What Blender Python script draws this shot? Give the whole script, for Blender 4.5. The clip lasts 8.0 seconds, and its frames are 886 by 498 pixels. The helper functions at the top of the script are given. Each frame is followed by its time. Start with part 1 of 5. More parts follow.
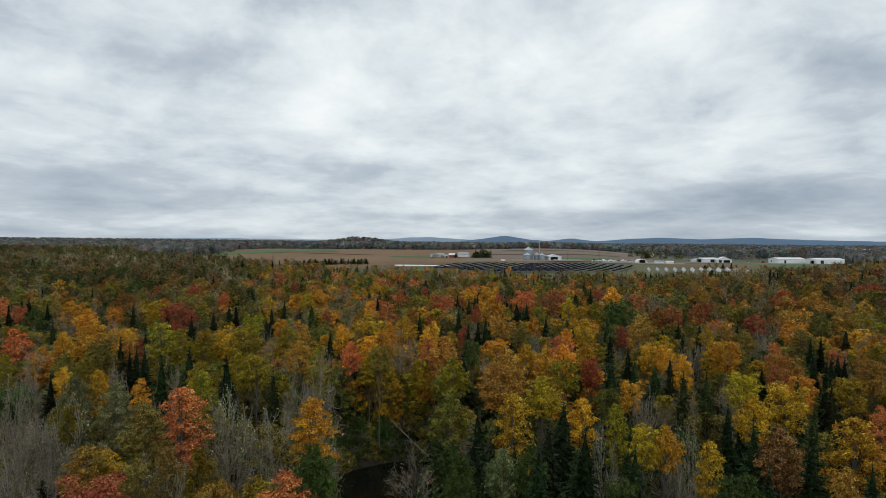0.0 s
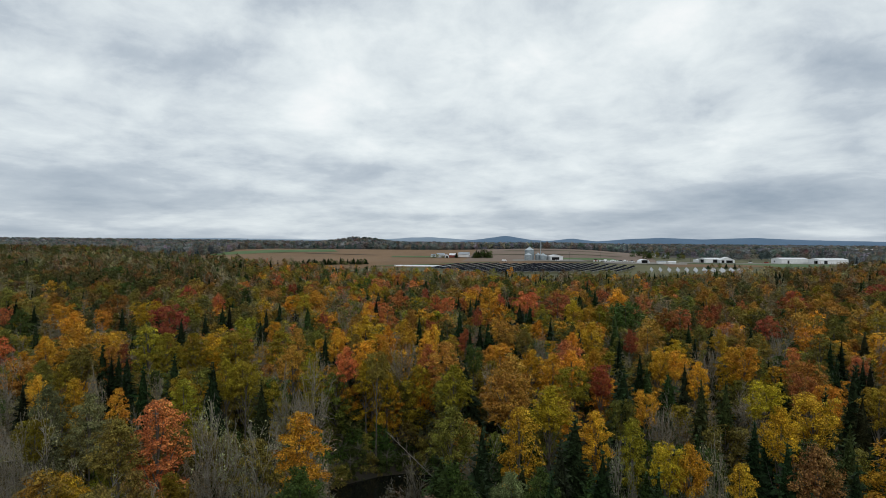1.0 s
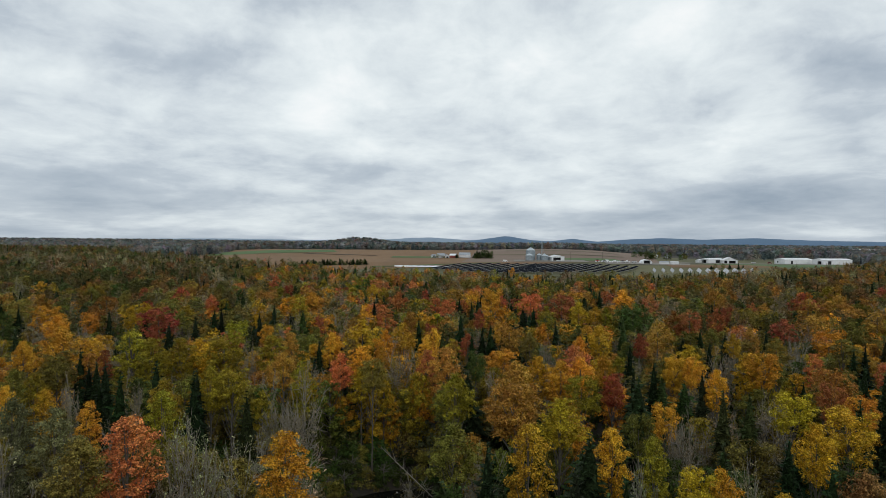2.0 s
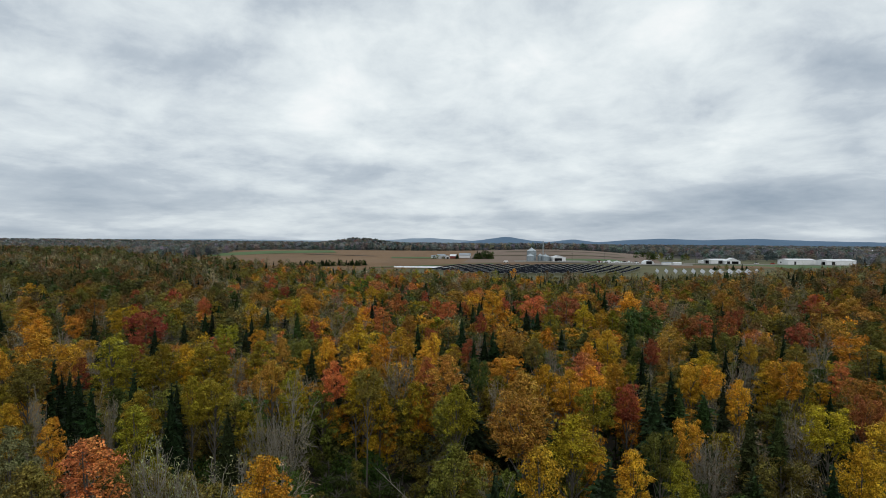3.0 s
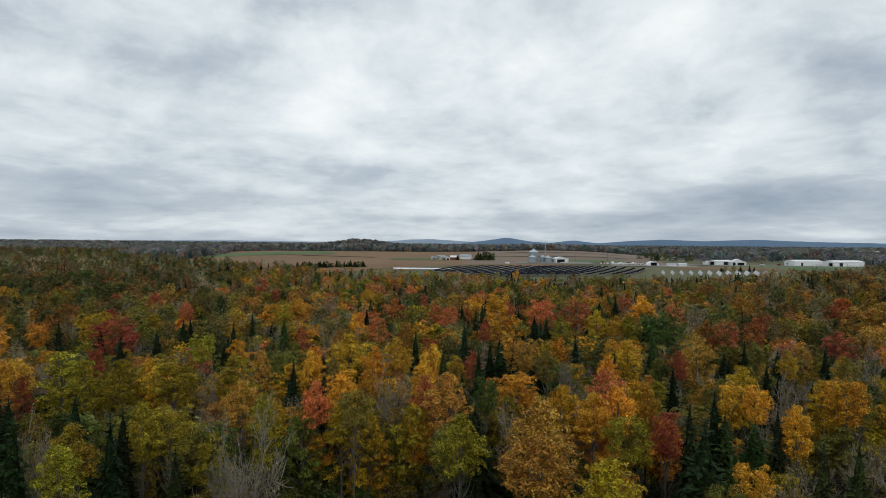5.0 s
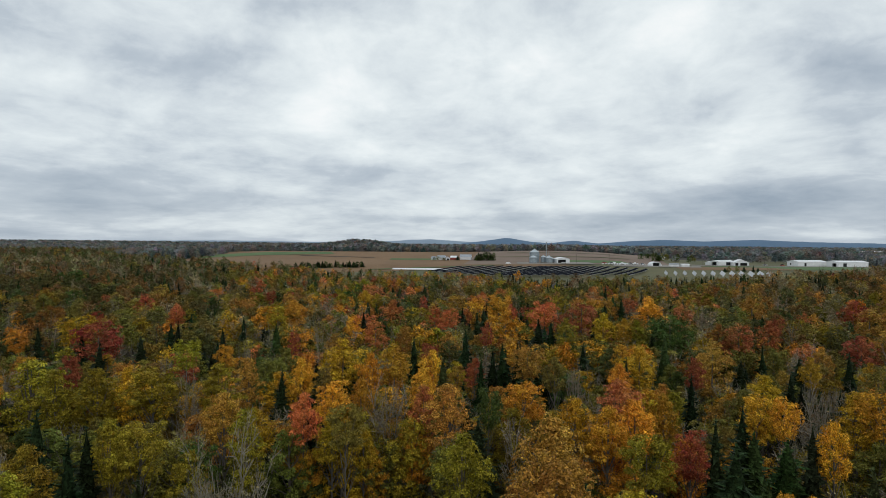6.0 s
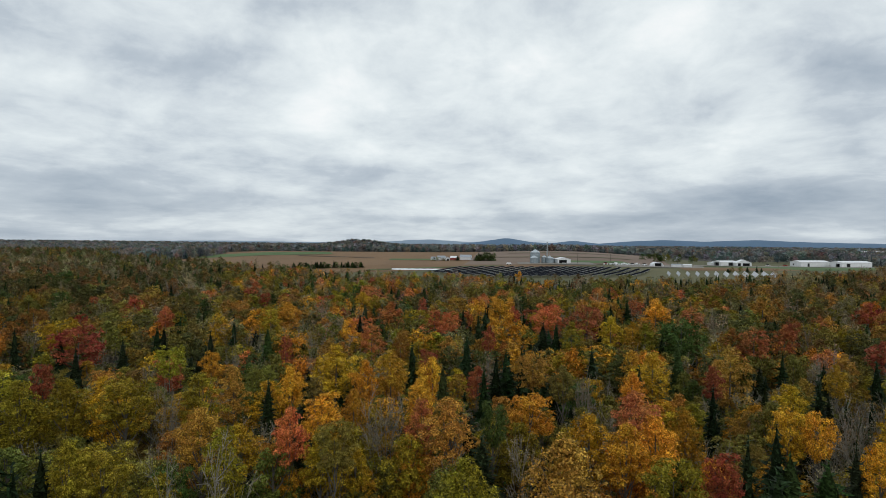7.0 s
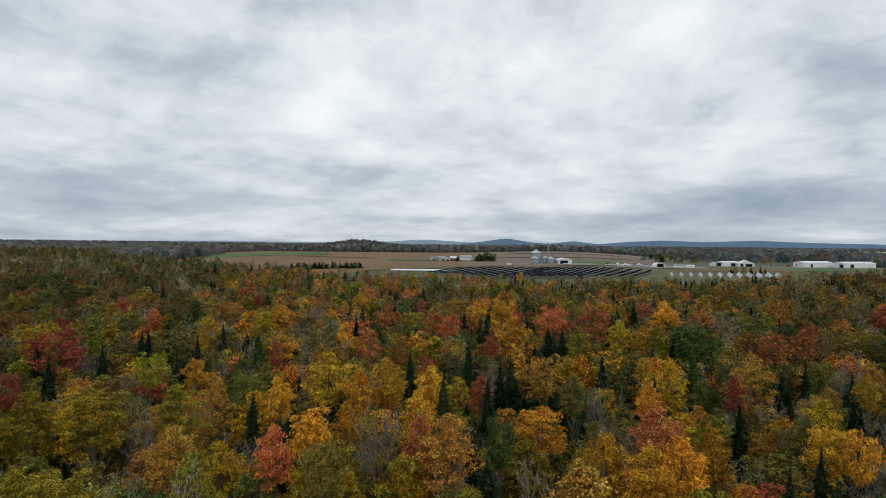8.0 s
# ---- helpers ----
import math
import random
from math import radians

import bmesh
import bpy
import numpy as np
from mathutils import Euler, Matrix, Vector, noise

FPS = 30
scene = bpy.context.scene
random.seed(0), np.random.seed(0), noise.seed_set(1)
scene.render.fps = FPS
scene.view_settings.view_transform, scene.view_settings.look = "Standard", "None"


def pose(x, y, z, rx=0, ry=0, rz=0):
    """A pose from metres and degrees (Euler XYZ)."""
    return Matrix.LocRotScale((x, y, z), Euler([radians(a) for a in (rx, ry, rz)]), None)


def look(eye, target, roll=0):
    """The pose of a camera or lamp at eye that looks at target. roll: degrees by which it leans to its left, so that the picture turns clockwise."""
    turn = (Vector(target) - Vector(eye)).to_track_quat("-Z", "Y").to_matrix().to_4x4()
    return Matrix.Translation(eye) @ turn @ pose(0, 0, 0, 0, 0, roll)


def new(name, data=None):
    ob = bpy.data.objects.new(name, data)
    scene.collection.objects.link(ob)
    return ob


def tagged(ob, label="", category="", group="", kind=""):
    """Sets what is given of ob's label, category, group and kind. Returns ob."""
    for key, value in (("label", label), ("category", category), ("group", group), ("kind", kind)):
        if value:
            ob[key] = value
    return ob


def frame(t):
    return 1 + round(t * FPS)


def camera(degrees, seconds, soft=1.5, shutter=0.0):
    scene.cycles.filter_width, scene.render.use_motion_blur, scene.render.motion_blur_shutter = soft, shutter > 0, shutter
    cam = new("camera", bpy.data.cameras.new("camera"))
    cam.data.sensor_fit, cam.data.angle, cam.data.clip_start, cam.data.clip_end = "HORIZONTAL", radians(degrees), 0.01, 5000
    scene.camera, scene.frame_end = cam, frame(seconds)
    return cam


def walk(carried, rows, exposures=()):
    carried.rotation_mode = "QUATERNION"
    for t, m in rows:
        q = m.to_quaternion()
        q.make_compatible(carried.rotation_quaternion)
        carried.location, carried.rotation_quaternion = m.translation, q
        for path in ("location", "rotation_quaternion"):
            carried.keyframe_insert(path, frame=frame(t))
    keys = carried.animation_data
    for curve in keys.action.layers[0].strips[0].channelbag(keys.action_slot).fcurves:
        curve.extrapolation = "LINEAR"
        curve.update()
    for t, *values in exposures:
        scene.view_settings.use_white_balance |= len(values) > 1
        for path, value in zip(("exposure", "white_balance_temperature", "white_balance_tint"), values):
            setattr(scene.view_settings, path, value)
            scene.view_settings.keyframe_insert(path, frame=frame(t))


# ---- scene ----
cam = camera(75.7, 8.0, soft=0.65)
METRES, EYE, TILT, LEAN, TURN = 44.0, 38.0, 4.65, 0.0, 0.0
ROWS = [
    (0.0, 0.0, 0.0, 0.0, 0.05, -5.39, -0.51),
    (0.5, -0.0004, 0.0546, -0.0053, 0.06, -5.38, -0.51),
    (1.0, -0.001, 0.1121, -0.0107, 0.09, -5.38, -0.52),
    (1.5, -0.0014, 0.1714, -0.0164, 0.11, -5.37, -0.52),
    (3.0, -0.002, 0.3578, -0.0345, 0.14, -5.29, -0.5),
    (3.5, -0.0025, 0.4212, -0.0404, 0.15, -5.26, -0.5),
    (4.0, -0.0029, 0.4847, -0.0465, 0.16, -5.25, -0.5),
    (4.5, -0.0035, 0.5485, -0.0527, 0.16, -5.21, -0.49),
    (6.0, -0.0037, 0.7398, -0.071, 0.16, -5.16, -0.49),
    (6.5, -0.004, 0.7994, -0.0766, 0.14, -5.15, -0.5),
    (7.0, -0.0044, 0.8673, -0.0829, 0.14, -5.14, -0.5),
    (7.5, -0.0052, 0.9272, -0.0885, 0.14, -5.12, -0.54),
    (8.0, -0.0068, 0.9954, -0.0948, 0.12, -5.11, -0.55),
]
walk(cam, [(t, pose(0, 0, EYE, TILT, LEAN, TURN) @ pose(METRES * x, METRES * y, METRES * z, 90 + pitch, roll, yaw)) for t, x, y, z, yaw, pitch, roll in ROWS])

# ---------------------------------------------------------------- world and light
world = bpy.data.worlds.new("overcast_sky")
scene.world = world
world.use_nodes = True
wt = world.node_tree
wt.nodes.clear()


def wmath(op, a, b=None, c=None, clamp=False):
    n = wt.nodes.new("ShaderNodeMath")
    n.operation = op
    n.use_clamp = clamp
    for i, v in enumerate((a, b, c)):
        if v is None:
            continue
        if isinstance(v, (int, float)):
            n.inputs[i].default_value = v
        else:
            wt.links.new(v, n.inputs[i])
    return n.outputs[0]


SUN_UP, SUN_TURN = 38.0, 150.0
sky = wt.nodes.new("ShaderNodeTexSky")
sky.sky_type = "NISHITA"
sky.sun_disc = False
sky.sun_elevation = radians(SUN_UP)
sky.sun_rotation = radians(SUN_TURN)
coord = wt.nodes.new("ShaderNodeTexCoord")
split = wt.nodes.new("ShaderNodeSeparateXYZ")
wt.links.new(coord.outputs["Generated"], split.inputs[0])
dx, dy, dz = split.outputs
# layered cloud: its billows flatten towards the skyline
up = wmath("MAXIMUM", dz, 0.0)
layer = wmath("DIVIDE", up, wmath("ADD", up, 0.35))


def wnoise(flat, ox, oy, scale, detail, rough, warp=0.0):
    comb = wt.nodes.new("ShaderNodeCombineXYZ")
    wt.links.new(wmath("ADD", dx, ox), comb.inputs[0])
    wt.links.new(wmath("ADD", dy, oy), comb.inputs[1])
    wt.links.new(wmath("MULTIPLY", layer, flat), comb.inputs[2])
    n = wt.nodes.new("ShaderNodeTexNoise")
    n.inputs["Scale"].default_value = scale
    n.inputs["Detail"].default_value = detail
    n.inputs["Roughness"].default_value = rough
    n.inputs["Distortion"].default_value = warp
    wt.links.new(comb.outputs[0], n.inputs["Vector"])
    return n.outputs["Fac"]


THIN_CLOUD = [
    (0.117, 0.348, 0.169, 0.070, 0.21),
    (-0.202, 0.190, 0.169, 0.050, 0.15),
    (-0.720, 0.285, 0.120, 0.030, 0.15),
    (0.395, 0.370, 0.129, 0.060, 0.15),
    (0.545, 0.192, 0.110, 0.040, 0.15),
    (0.236, 0.070, 0.110, 0.018, 0.21),
    (0.674, 0.135, 0.110, 0.016, 0.15),
    (-0.451, 0.026, 0.259, 0.010, 0.12),
    (0.704, 0.022, 0.120, 0.008, 0.24),
]
THICK_CLOUD = [
    (-0.451, 0.313, 0.169, 0.050, -0.18),
    (-0.700, 0.380, 0.139, 0.050, -0.15),
    (-0.182, 0.420, 0.120, 0.030, -0.15),
    (0.704, 0.313, 0.090, 0.050, -0.21),
    (0.455, 0.226, 0.170, 0.040, -0.10),
    (0.017, 0.189, 0.080, 0.028, -0.15),
    (-0.670, 0.112, 0.219, 0.030, -0.12),
    (-0.103, 0.127, 0.159, 0.016, -0.15),
    (0.545, 0.081, 0.229, 0.030, -0.36),
    (-0.581, 0.068, 0.259, 0.022, -0.15),
    (0.366, 0.046, 0.259, 0.012, -0.15),
    (0.037, 0.043, 0.199, 0.010, -0.06),
]
CLOUD_X, CLOUD_Y = 3.1, 7.4
broad = wnoise(1.5, CLOUD_X, CLOUD_Y, 2.6, 2.0, 0.5, 0.2)
billow = wnoise(1.7, CLOUD_X + 5, CLOUD_Y, 5.5, 8.0, 0.58, 0.3)
wisps = wnoise(2.4, CLOUD_X, CLOUD_Y + 9, 13.0, 6.0, 0.55, 0.3)
cover = wmath("MULTIPLY_ADD", broad, 0.50, wmath("MULTIPLY_ADD", billow, 0.80, wmath("MULTIPLY", wisps, 0.42)))
cover = wmath("SUBTRACT", cover, 0.27)
# thicker and thinner reaches of the cloud sheet: bearing, slope, breadth, height, thinness
ahead = wmath("MAXIMUM", dy, 0.04)
bear, slope = wmath("DIVIDE", dx, ahead), wmath("DIVIDE", dz, ahead)
for b0, s0, bw, sh, amount in THIN_CLOUD + THICK_CLOUD:
    g = wmath("ADD", wmath("POWER", wmath("ABSOLUTE", wmath("MULTIPLY_ADD", bear, 1 / bw, -b0 / bw)), 2.0), wmath("POWER", wmath("ABSOLUTE", wmath("MULTIPLY_ADD", slope, 1 / sh, -s0 / sh)), 2.0))
    cover = wmath("MULTIPLY_ADD", wmath("POWER", 2.718, wmath("MULTIPLY", g, -1.0)), amount, cover)
cover = wmath("MULTIPLY_ADD", wmath("POWER", 2.718, wmath("MULTIPLY", up, -11.0)), -0.24, cover)
ramp = wt.nodes.new("ShaderNodeValToRGB")
ramp.color_ramp.interpolation = "B_SPLINE"
ramp.color_ramp.elements[0].position = 0.0
ramp.color_ramp.elements[0].color = (0.245, 0.315, 0.400, 1)
ramp.color_ramp.elements.new(0.2).color = (0.362, 0.436, 0.520, 1)
ramp.color_ramp.elements[1].position = 0.78
ramp.color_ramp.elements[1].color = (0.845, 0.91, 0.925, 1)
ramp.color_ramp.elements.new(0.40).color = (0.530, 0.595, 0.660, 1)
ramp.color_ramp.elements.new(0.58).color = (0.69, 0.755, 0.792, 1)
wt.links.new(cover, ramp.inputs[0])
mix = wt.nodes.new("ShaderNodeMix")
mix.data_type = "RGBA"
mix.inputs[0].default_value = 0.97
skyscale = wt.nodes.new("ShaderNodeVectorMath")
skyscale.operation = "SCALE"
skyscale.inputs[3].default_value = 0.1
wt.links.new(sky.outputs[0], skyscale.inputs[0])
wt.links.new(skyscale.outputs[0], mix.inputs[6])
wt.links.new(ramp.outputs[0], mix.inputs[7])
backg = wt.nodes.new("ShaderNodeBackground")
backg.inputs[1].default_value = 1.0
wt.links.new(mix.outputs[2], backg.inputs[0])
wout = wt.nodes.new("ShaderNodeOutputWorld")
wt.links.new(backg.outputs[0], wout.inputs[0])

sun = new("sun", bpy.data.lights.new("sun", "SUN"))
sun.data.energy = 0.5
sun.data.angle = radians(25)
sun.data.color = (1.0, 0.96, 0.9)
sun.matrix_world = look((0, 0, 300), Vector((0, 0, 300)) - Vector((math.sin(radians(SUN_TURN)) * math.cos(radians(SUN_UP)), math.cos(radians(SUN_TURN)) * math.cos(radians(SUN_UP)), math.sin(radians(SUN_UP)))))

# ---------------------------------------------------------------- materials


class Mat:
    """A small wrapper round a node material."""

    def __init__(self, name, rough=0.8, metal=0.0):
        self.m = bpy.data.materials.new(name)
        self.m.use_nodes = True
        self.t = self.m.node_tree
        self.b = self.t.nodes["Principled BSDF"]
        self.b.inputs["Roughness"].default_value = rough
        self.b.inputs["Metallic"].default_value = metal

    def node(self, kind):
        return self.t.nodes.new(kind)

    def link(self, a, b):
        self.t.links.new(a, b)

    def math(self, op, a, b=0.0, c=0.0):
        n = self.node("ShaderNodeMath")
        n.operation = op
        for i, v in enumerate((a, b, c)):
            if isinstance(v, (int, float)):
                n.inputs[i].default_value = v
            else:
                self.link(v, n.inputs[i])
        return n.outputs[0]

    def noise(self, scale, detail=4, coords="Object", stretch=(1, 1, 1), rough=0.55):
        tc = self.node("ShaderNodeTexCoord")
        mp = self.node("ShaderNodeMapping")
        mp.inputs["Scale"].default_value = stretch
        self.link(tc.outputs[coords], mp.inputs[0])
        n = self.node("ShaderNodeTexNoise")
        n.inputs["Scale"].default_value = scale
        n.inputs["Detail"].default_value = detail
        n.inputs["Roughness"].default_value = rough
        self.link(mp.outputs[0], n.inputs["Vector"])
        return n.outputs["Fac"]

    def ramp(self, fac, stops):
        r = self.node("ShaderNodeValToRGB")
        e = r.color_ramp.elements
        e[0].position, e[0].color = stops[0][0], (*stops[0][1], 1)
        e[1].position, e[1].color = stops[-1][0], (*stops[-1][1], 1)
        for p, c in stops[1:-1]:
            e.new(p).color = (*c, 1)
        self.link(fac, r.inputs[0])
        return r.outputs[0]

    def mix(self, fac, a, b, how="MIX"):
        n = self.node("ShaderNodeMix")
        n.data_type = "RGBA"
        n.blend_type = how
        for i, v in ((0, fac), (6, a), (7, b)):
            if isinstance(v, (int, float)):
                n.inputs[i].default_value = v
            elif isinstance(v, tuple):
                n.inputs[i].default_value = (*v, 1)
            else:
                self.link(v, n.inputs[i])
        return n.outputs[2]

    def base(self, col):
        self.link(col, self.b.inputs["Base Color"])
        return self

    def bump(self, fac, strength=0.3, dist=0.05):
        n = self.node("ShaderNodeBump")
        n.inputs["Strength"].default_value = strength
        n.inputs["Distance"].default_value = dist
        self.link(fac, n.inputs["Height"])
        self.link(n.outputs[0], self.b.inputs["Normal"])
        return self


def two_tone(name, a, b, scale, rough=0.8, metal=0.0, bump=0.2, stretch=(1, 1, 1), coords="Object"):
    """A surface that wavers between two colours at two scales, with fine relief."""
    m = Mat(name, rough, metal)
    coarse = m.noise(scale, 4, coords, stretch)
    fine = m.noise(scale * 9, 3, coords, stretch)
    fac = m.math("ADD", m.math("MULTIPLY", coarse, 0.65), m.math("MULTIPLY", fine, 0.35))
    m.base(m.ramp(fac, [(0.32, a), (0.68, b)]))
    m.bump(fine, bump)
    return m.m


def leaf_material(name, joined, gaps=0.50, turning=0.30):
    """Leaves: the tree's own colour, wavering from bough to bough and leaf to leaf, in part not yet turned, and letting light through."""
    m = Mat(name, 0.6)
    m.b.inputs["Specular IOR Level"].default_value = 0.06
    if joined:
        at = m.node("ShaderNodeAttribute")
        at.attribute_name = "tint"
        tint = at.outputs["Color"]
    else:
        oi = m.node("ShaderNodeObjectInfo")
        tint = oi.outputs["Color"]
    geo = m.node("ShaderNodeNewGeometry")
    rnd = geo.outputs["Random Per Island"]
    bough = m.noise(0.50, 3, "Object")
    # boughs that are still green among the turned ones
    late = m.math("MULTIPLY", m.math("SMOOTH_MIN", m.math("MAXIMUM", m.math("MULTIPLY_ADD", m.noise(0.33, 2, "Object"), 5.0, -2.35), 0.0), 1.0, 0.2), turning)
    tint = m.mix(late, tint, m.mix(0.45, tint, (0.115, 0.125, 0.024)))
    hsv = m.node("ShaderNodeHueSaturation")
    m.link(m.math("MULTIPLY_ADD", bough, 0.050, m.math("MULTIPLY_ADD", rnd, 0.018, 0.4765)), hsv.inputs["Hue"])
    hsv.inputs["Saturation"].default_value = 1.0
    # each blade is a spray of small leaves, of uneven tone, with gaps between them
    tc = m.node("ShaderNodeTexCoord")
    vor = m.node("ShaderNodeTexVoronoi")
    vor.inputs["Scale"].default_value = 3.4 if joined else 6.4
    m.link(tc.outputs["Object"], vor.inputs["Vector"])
    leaf = m.node("ShaderNodeSeparateColor")
    m.link(vor.outputs["Color"], leaf.inputs[0])
    speck = m.math("MULTIPLY_ADD", m.math("POWER", leaf.outputs[0], 1.5), 1.40, 0.46)
    level = m.math("MULTIPLY_ADD", rnd, 0.42, m.math("MULTIPLY_ADD", bough, 0.75, 0.385))
    m.link(m.math("MULTIPLY", level, speck), hsv.inputs["Value"])
    m.link(tint, hsv.inputs["Color"])
    m.link(hsv.outputs[0], m.b.inputs["Base Color"])
    tr = m.node("ShaderNodeBsdfTranslucent")
    m.link(hsv.outputs[0], tr.inputs[0])
    mx = m.node("ShaderNodeMixShader")
    mx.inputs[0].default_value = 0.16
    m.link(m.b.outputs[0], mx.inputs[1])
    m.link(tr.outputs[0], mx.inputs[2])
    gap = m.math("GREATER_THAN", vor.outputs["Distance"], gaps)
    clear = m.node("ShaderNodeBsdfTransparent")
    cut = m.node("ShaderNodeMixShader")
    m.link(gap, cut.inputs[0])
    m.link(mx.outputs[0], cut.inputs[1])
    m.link(clear.outputs[0], cut.inputs[2])
    m.link(cut.outputs[0], m.t.nodes["Material Output"].inputs[0])
    return m.m


LEAF = leaf_material("autumn_leaves", False)
LEAF_FAR = leaf_material("autumn_leaves_massed", True)
NEEDLE = leaf_material("conifer_needles", False, 0.85, 0.0)
NEEDLE_FAR = leaf_material("conifer_needles_massed", True, 0.85, 0.0)
BARK = two_tone("grey_bark", (0.055, 0.046, 0.037), (0.17, 0.15, 0.125), 1.6, 0.9, bump=0.5, stretch=(1, 1, 0.25))
TWIG = two_tone("pale_bare_wood", (0.17, 0.150, 0.115), (0.38, 0.345, 0.285), 1.2, 0.85, bump=0.3)
DEADWOOD = two_tone("bleached_dead_wood", (0.30, 0.28, 0.26), (0.56, 0.54, 0.51), 1.5, 0.8, bump=0.3)
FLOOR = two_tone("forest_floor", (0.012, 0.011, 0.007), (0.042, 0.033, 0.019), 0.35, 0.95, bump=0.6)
SOIL = two_tone("stubble_field", (0.142, 0.076, 0.029), (0.205, 0.114, 0.047), 0.012, 0.95, bump=0.2, stretch=(1, 0.35, 1))
SOIL_PALE = two_tone("stubble_field_pale", (0.145, 0.095, 0.066), (0.205, 0.145, 0.105), 0.014, 0.95, bump=0.2, stretch=(0.4, 1, 1))
GRASS = two_tone("meadow_grass", (0.065, 0.070, 0.026), (0.125, 0.112, 0.045), 0.03, 0.95, bump=0.4)
GRASS_BRIGHT = two_tone("green_cover_crop", (0.045, 0.095, 0.022), (0.085, 0.14, 0.036), 0.03, 0.95, bump=0.4)
GRAVEL = two_tone("gravel_yard", (0.16, 0.14, 0.115), (0.27, 0.25, 0.22), 0.06, 0.95, bump=0.3)
STEEL = two_tone("galvanised_steel", (0.28, 0.33, 0.36), (0.44, 0.49, 0.52), 0.5, 0.42, 0.55, bump=0.1)
STEEL_ROOF = two_tone("galvanised_roof", (0.38, 0.43, 0.46), (0.55, 0.60, 0.63), 0.5, 0.4, 0.5, bump=0.1)
WHITE = two_tone("white_cladding", (0.66, 0.67, 0.68), (0.84, 0.84, 0.84), 0.3, 0.6, bump=0.1)
WHITE_ROOF = two_tone("white_membrane_roof", (0.70, 0.71, 0.73), (0.86, 0.87, 0.88), 0.15, 0.5, bump=0.1)
GREY_ROOF = two_tone("grey_metal_roof", (0.27, 0.30, 0.33), (0.40, 0.43, 0.47), 0.4, 0.5, 0.3, bump=0.1)
BARN_RED = two_tone("barn_red_boards", (0.22, 0.05, 0.04), (0.33, 0.08, 0.06), 0.5, 0.8, bump=0.2)
# near-black for panes and cabins, and for the shade painted into doorways
DARK = two_tone("dark_interior", (0.010, 0.010, 0.011), (0.025, 0.025, 0.027), 0.5, 0.9, bump=0.1)
GLASSY = 0.02
PANEL = two_tone("solar_glass", (0.008, 0.009, 0.013), (0.018, 0.020, 0.026), 0.8, 0.7, bump=0.02)
# tracker glass: the bright sky's reflection is painted in as a pale base colour
PANEL_SKY_TINT = two_tone("solar_glass_bright", (0.34, 0.36, 0.39), (0.50, 0.52, 0.55), 0.8, 0.30, bump=0.02)
PANEL.node_tree.nodes["Principled BSDF"].inputs["Specular IOR Level"].default_value = GLASSY
PANEL.node_tree.nodes["Principled BSDF"].inputs["IOR"].default_value = 1.05
FRAME = two_tone("aluminium_frame", (0.42, 0.43, 0.44), (0.58, 0.59, 0.60), 0.8, 0.4, 0.7, bump=0.05)
PLASTIC = two_tone("white_plastic_film", (0.62, 0.64, 0.66), (0.84, 0.85, 0.86), 0.15, 0.35, bump=0.3)
WATER = two_tone("dark_creek_water", (0.004, 0.005, 0.004), (0.010, 0.010, 0.008), 0.2, 0.10, bump=0.05)
STONE = two_tone("wet_stone", (0.16, 0.15, 0.14), (0.34, 0.33, 0.31), 1.4, 0.7, bump=0.4)
CAR_WHITE = two_tone("vehicle_white_paint", (0.70, 0.70, 0.70), (0.80, 0.80, 0.80), 0.6, 0.3, bump=0.02)
CAR_RED = two_tone("vehicle_red_paint", (0.35, 0.04, 0.03), (0.45, 0.06, 0.04), 0.6, 0.3, bump=0.02)
RUBBER = two_tone("black_rubber", (0.015, 0.015, 0.015), (0.03, 0.03, 0.03), 2.0, 0.8, bump=0.1)


def hill_material(name, a, b):
    return two_tone(name, a, b, 0.004, 1.0, bump=0.0)


# aerial haze is painted into the base colours of the skyline hills
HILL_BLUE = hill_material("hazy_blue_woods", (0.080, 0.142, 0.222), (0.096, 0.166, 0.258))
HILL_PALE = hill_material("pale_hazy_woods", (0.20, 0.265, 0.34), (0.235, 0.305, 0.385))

# ---------------------------------------------------------------- mesh helpers


def quads_mesh(name, v, q, material, tint=None, smooth=False):
    me = bpy.data.meshes.new(name)
    v = np.asarray(v, dtype=np.float32)
    q = np.asarray(q, dtype=np.int32)
    me.vertices.add(len(v))
    me.vertices.foreach_set("co", v.ravel())
    me.loops.add(q.size)
    me.loops.foreach_set("vertex_index", q.ravel())
    me.polygons.add(len(q))
    me.polygons.foreach_set("loop_start", np.arange(0, q.size, q.shape[1], dtype=np.int32))
    me.update(calc_edges=True)
    if tint is not None:
        at = me.attributes.new("tint", "FLOAT_COLOR", "POINT")
        at.data.foreach_set("color", np.asarray(tint, dtype=np.float32).ravel())
    if smooth:
        me.polygons.foreach_set("use_smooth", np.ones(len(q), dtype=bool))
    me.materials.append(material)
    return me


def part(name, bm, material, parent=None, label="", smooth=False):
    """Links a bmesh as one mesh object, under a thing or a part."""
    me = bpy.data.meshes.new(name)
    bm.to_mesh(me)
    bm.free()
    if smooth:
        for p in me.polygons:
            p.use_smooth = True
    me.materials.append(material)
    ob = new(name, me)
    if parent is not None:
        ob.parent = parent
    return tagged(ob, label)


def slab(bm, cx, cy, cz, sx, sy, sz, m=None):
    """A box with slightly rounded edges, added to bm."""
    r = bmesh.ops.create_cube(bm, size=1.0, matrix=(m or Matrix()) @ Matrix.Translation((cx, cy, cz)) @ Matrix.Diagonal((sx, sy, sz, 1)))
    return r["verts"]


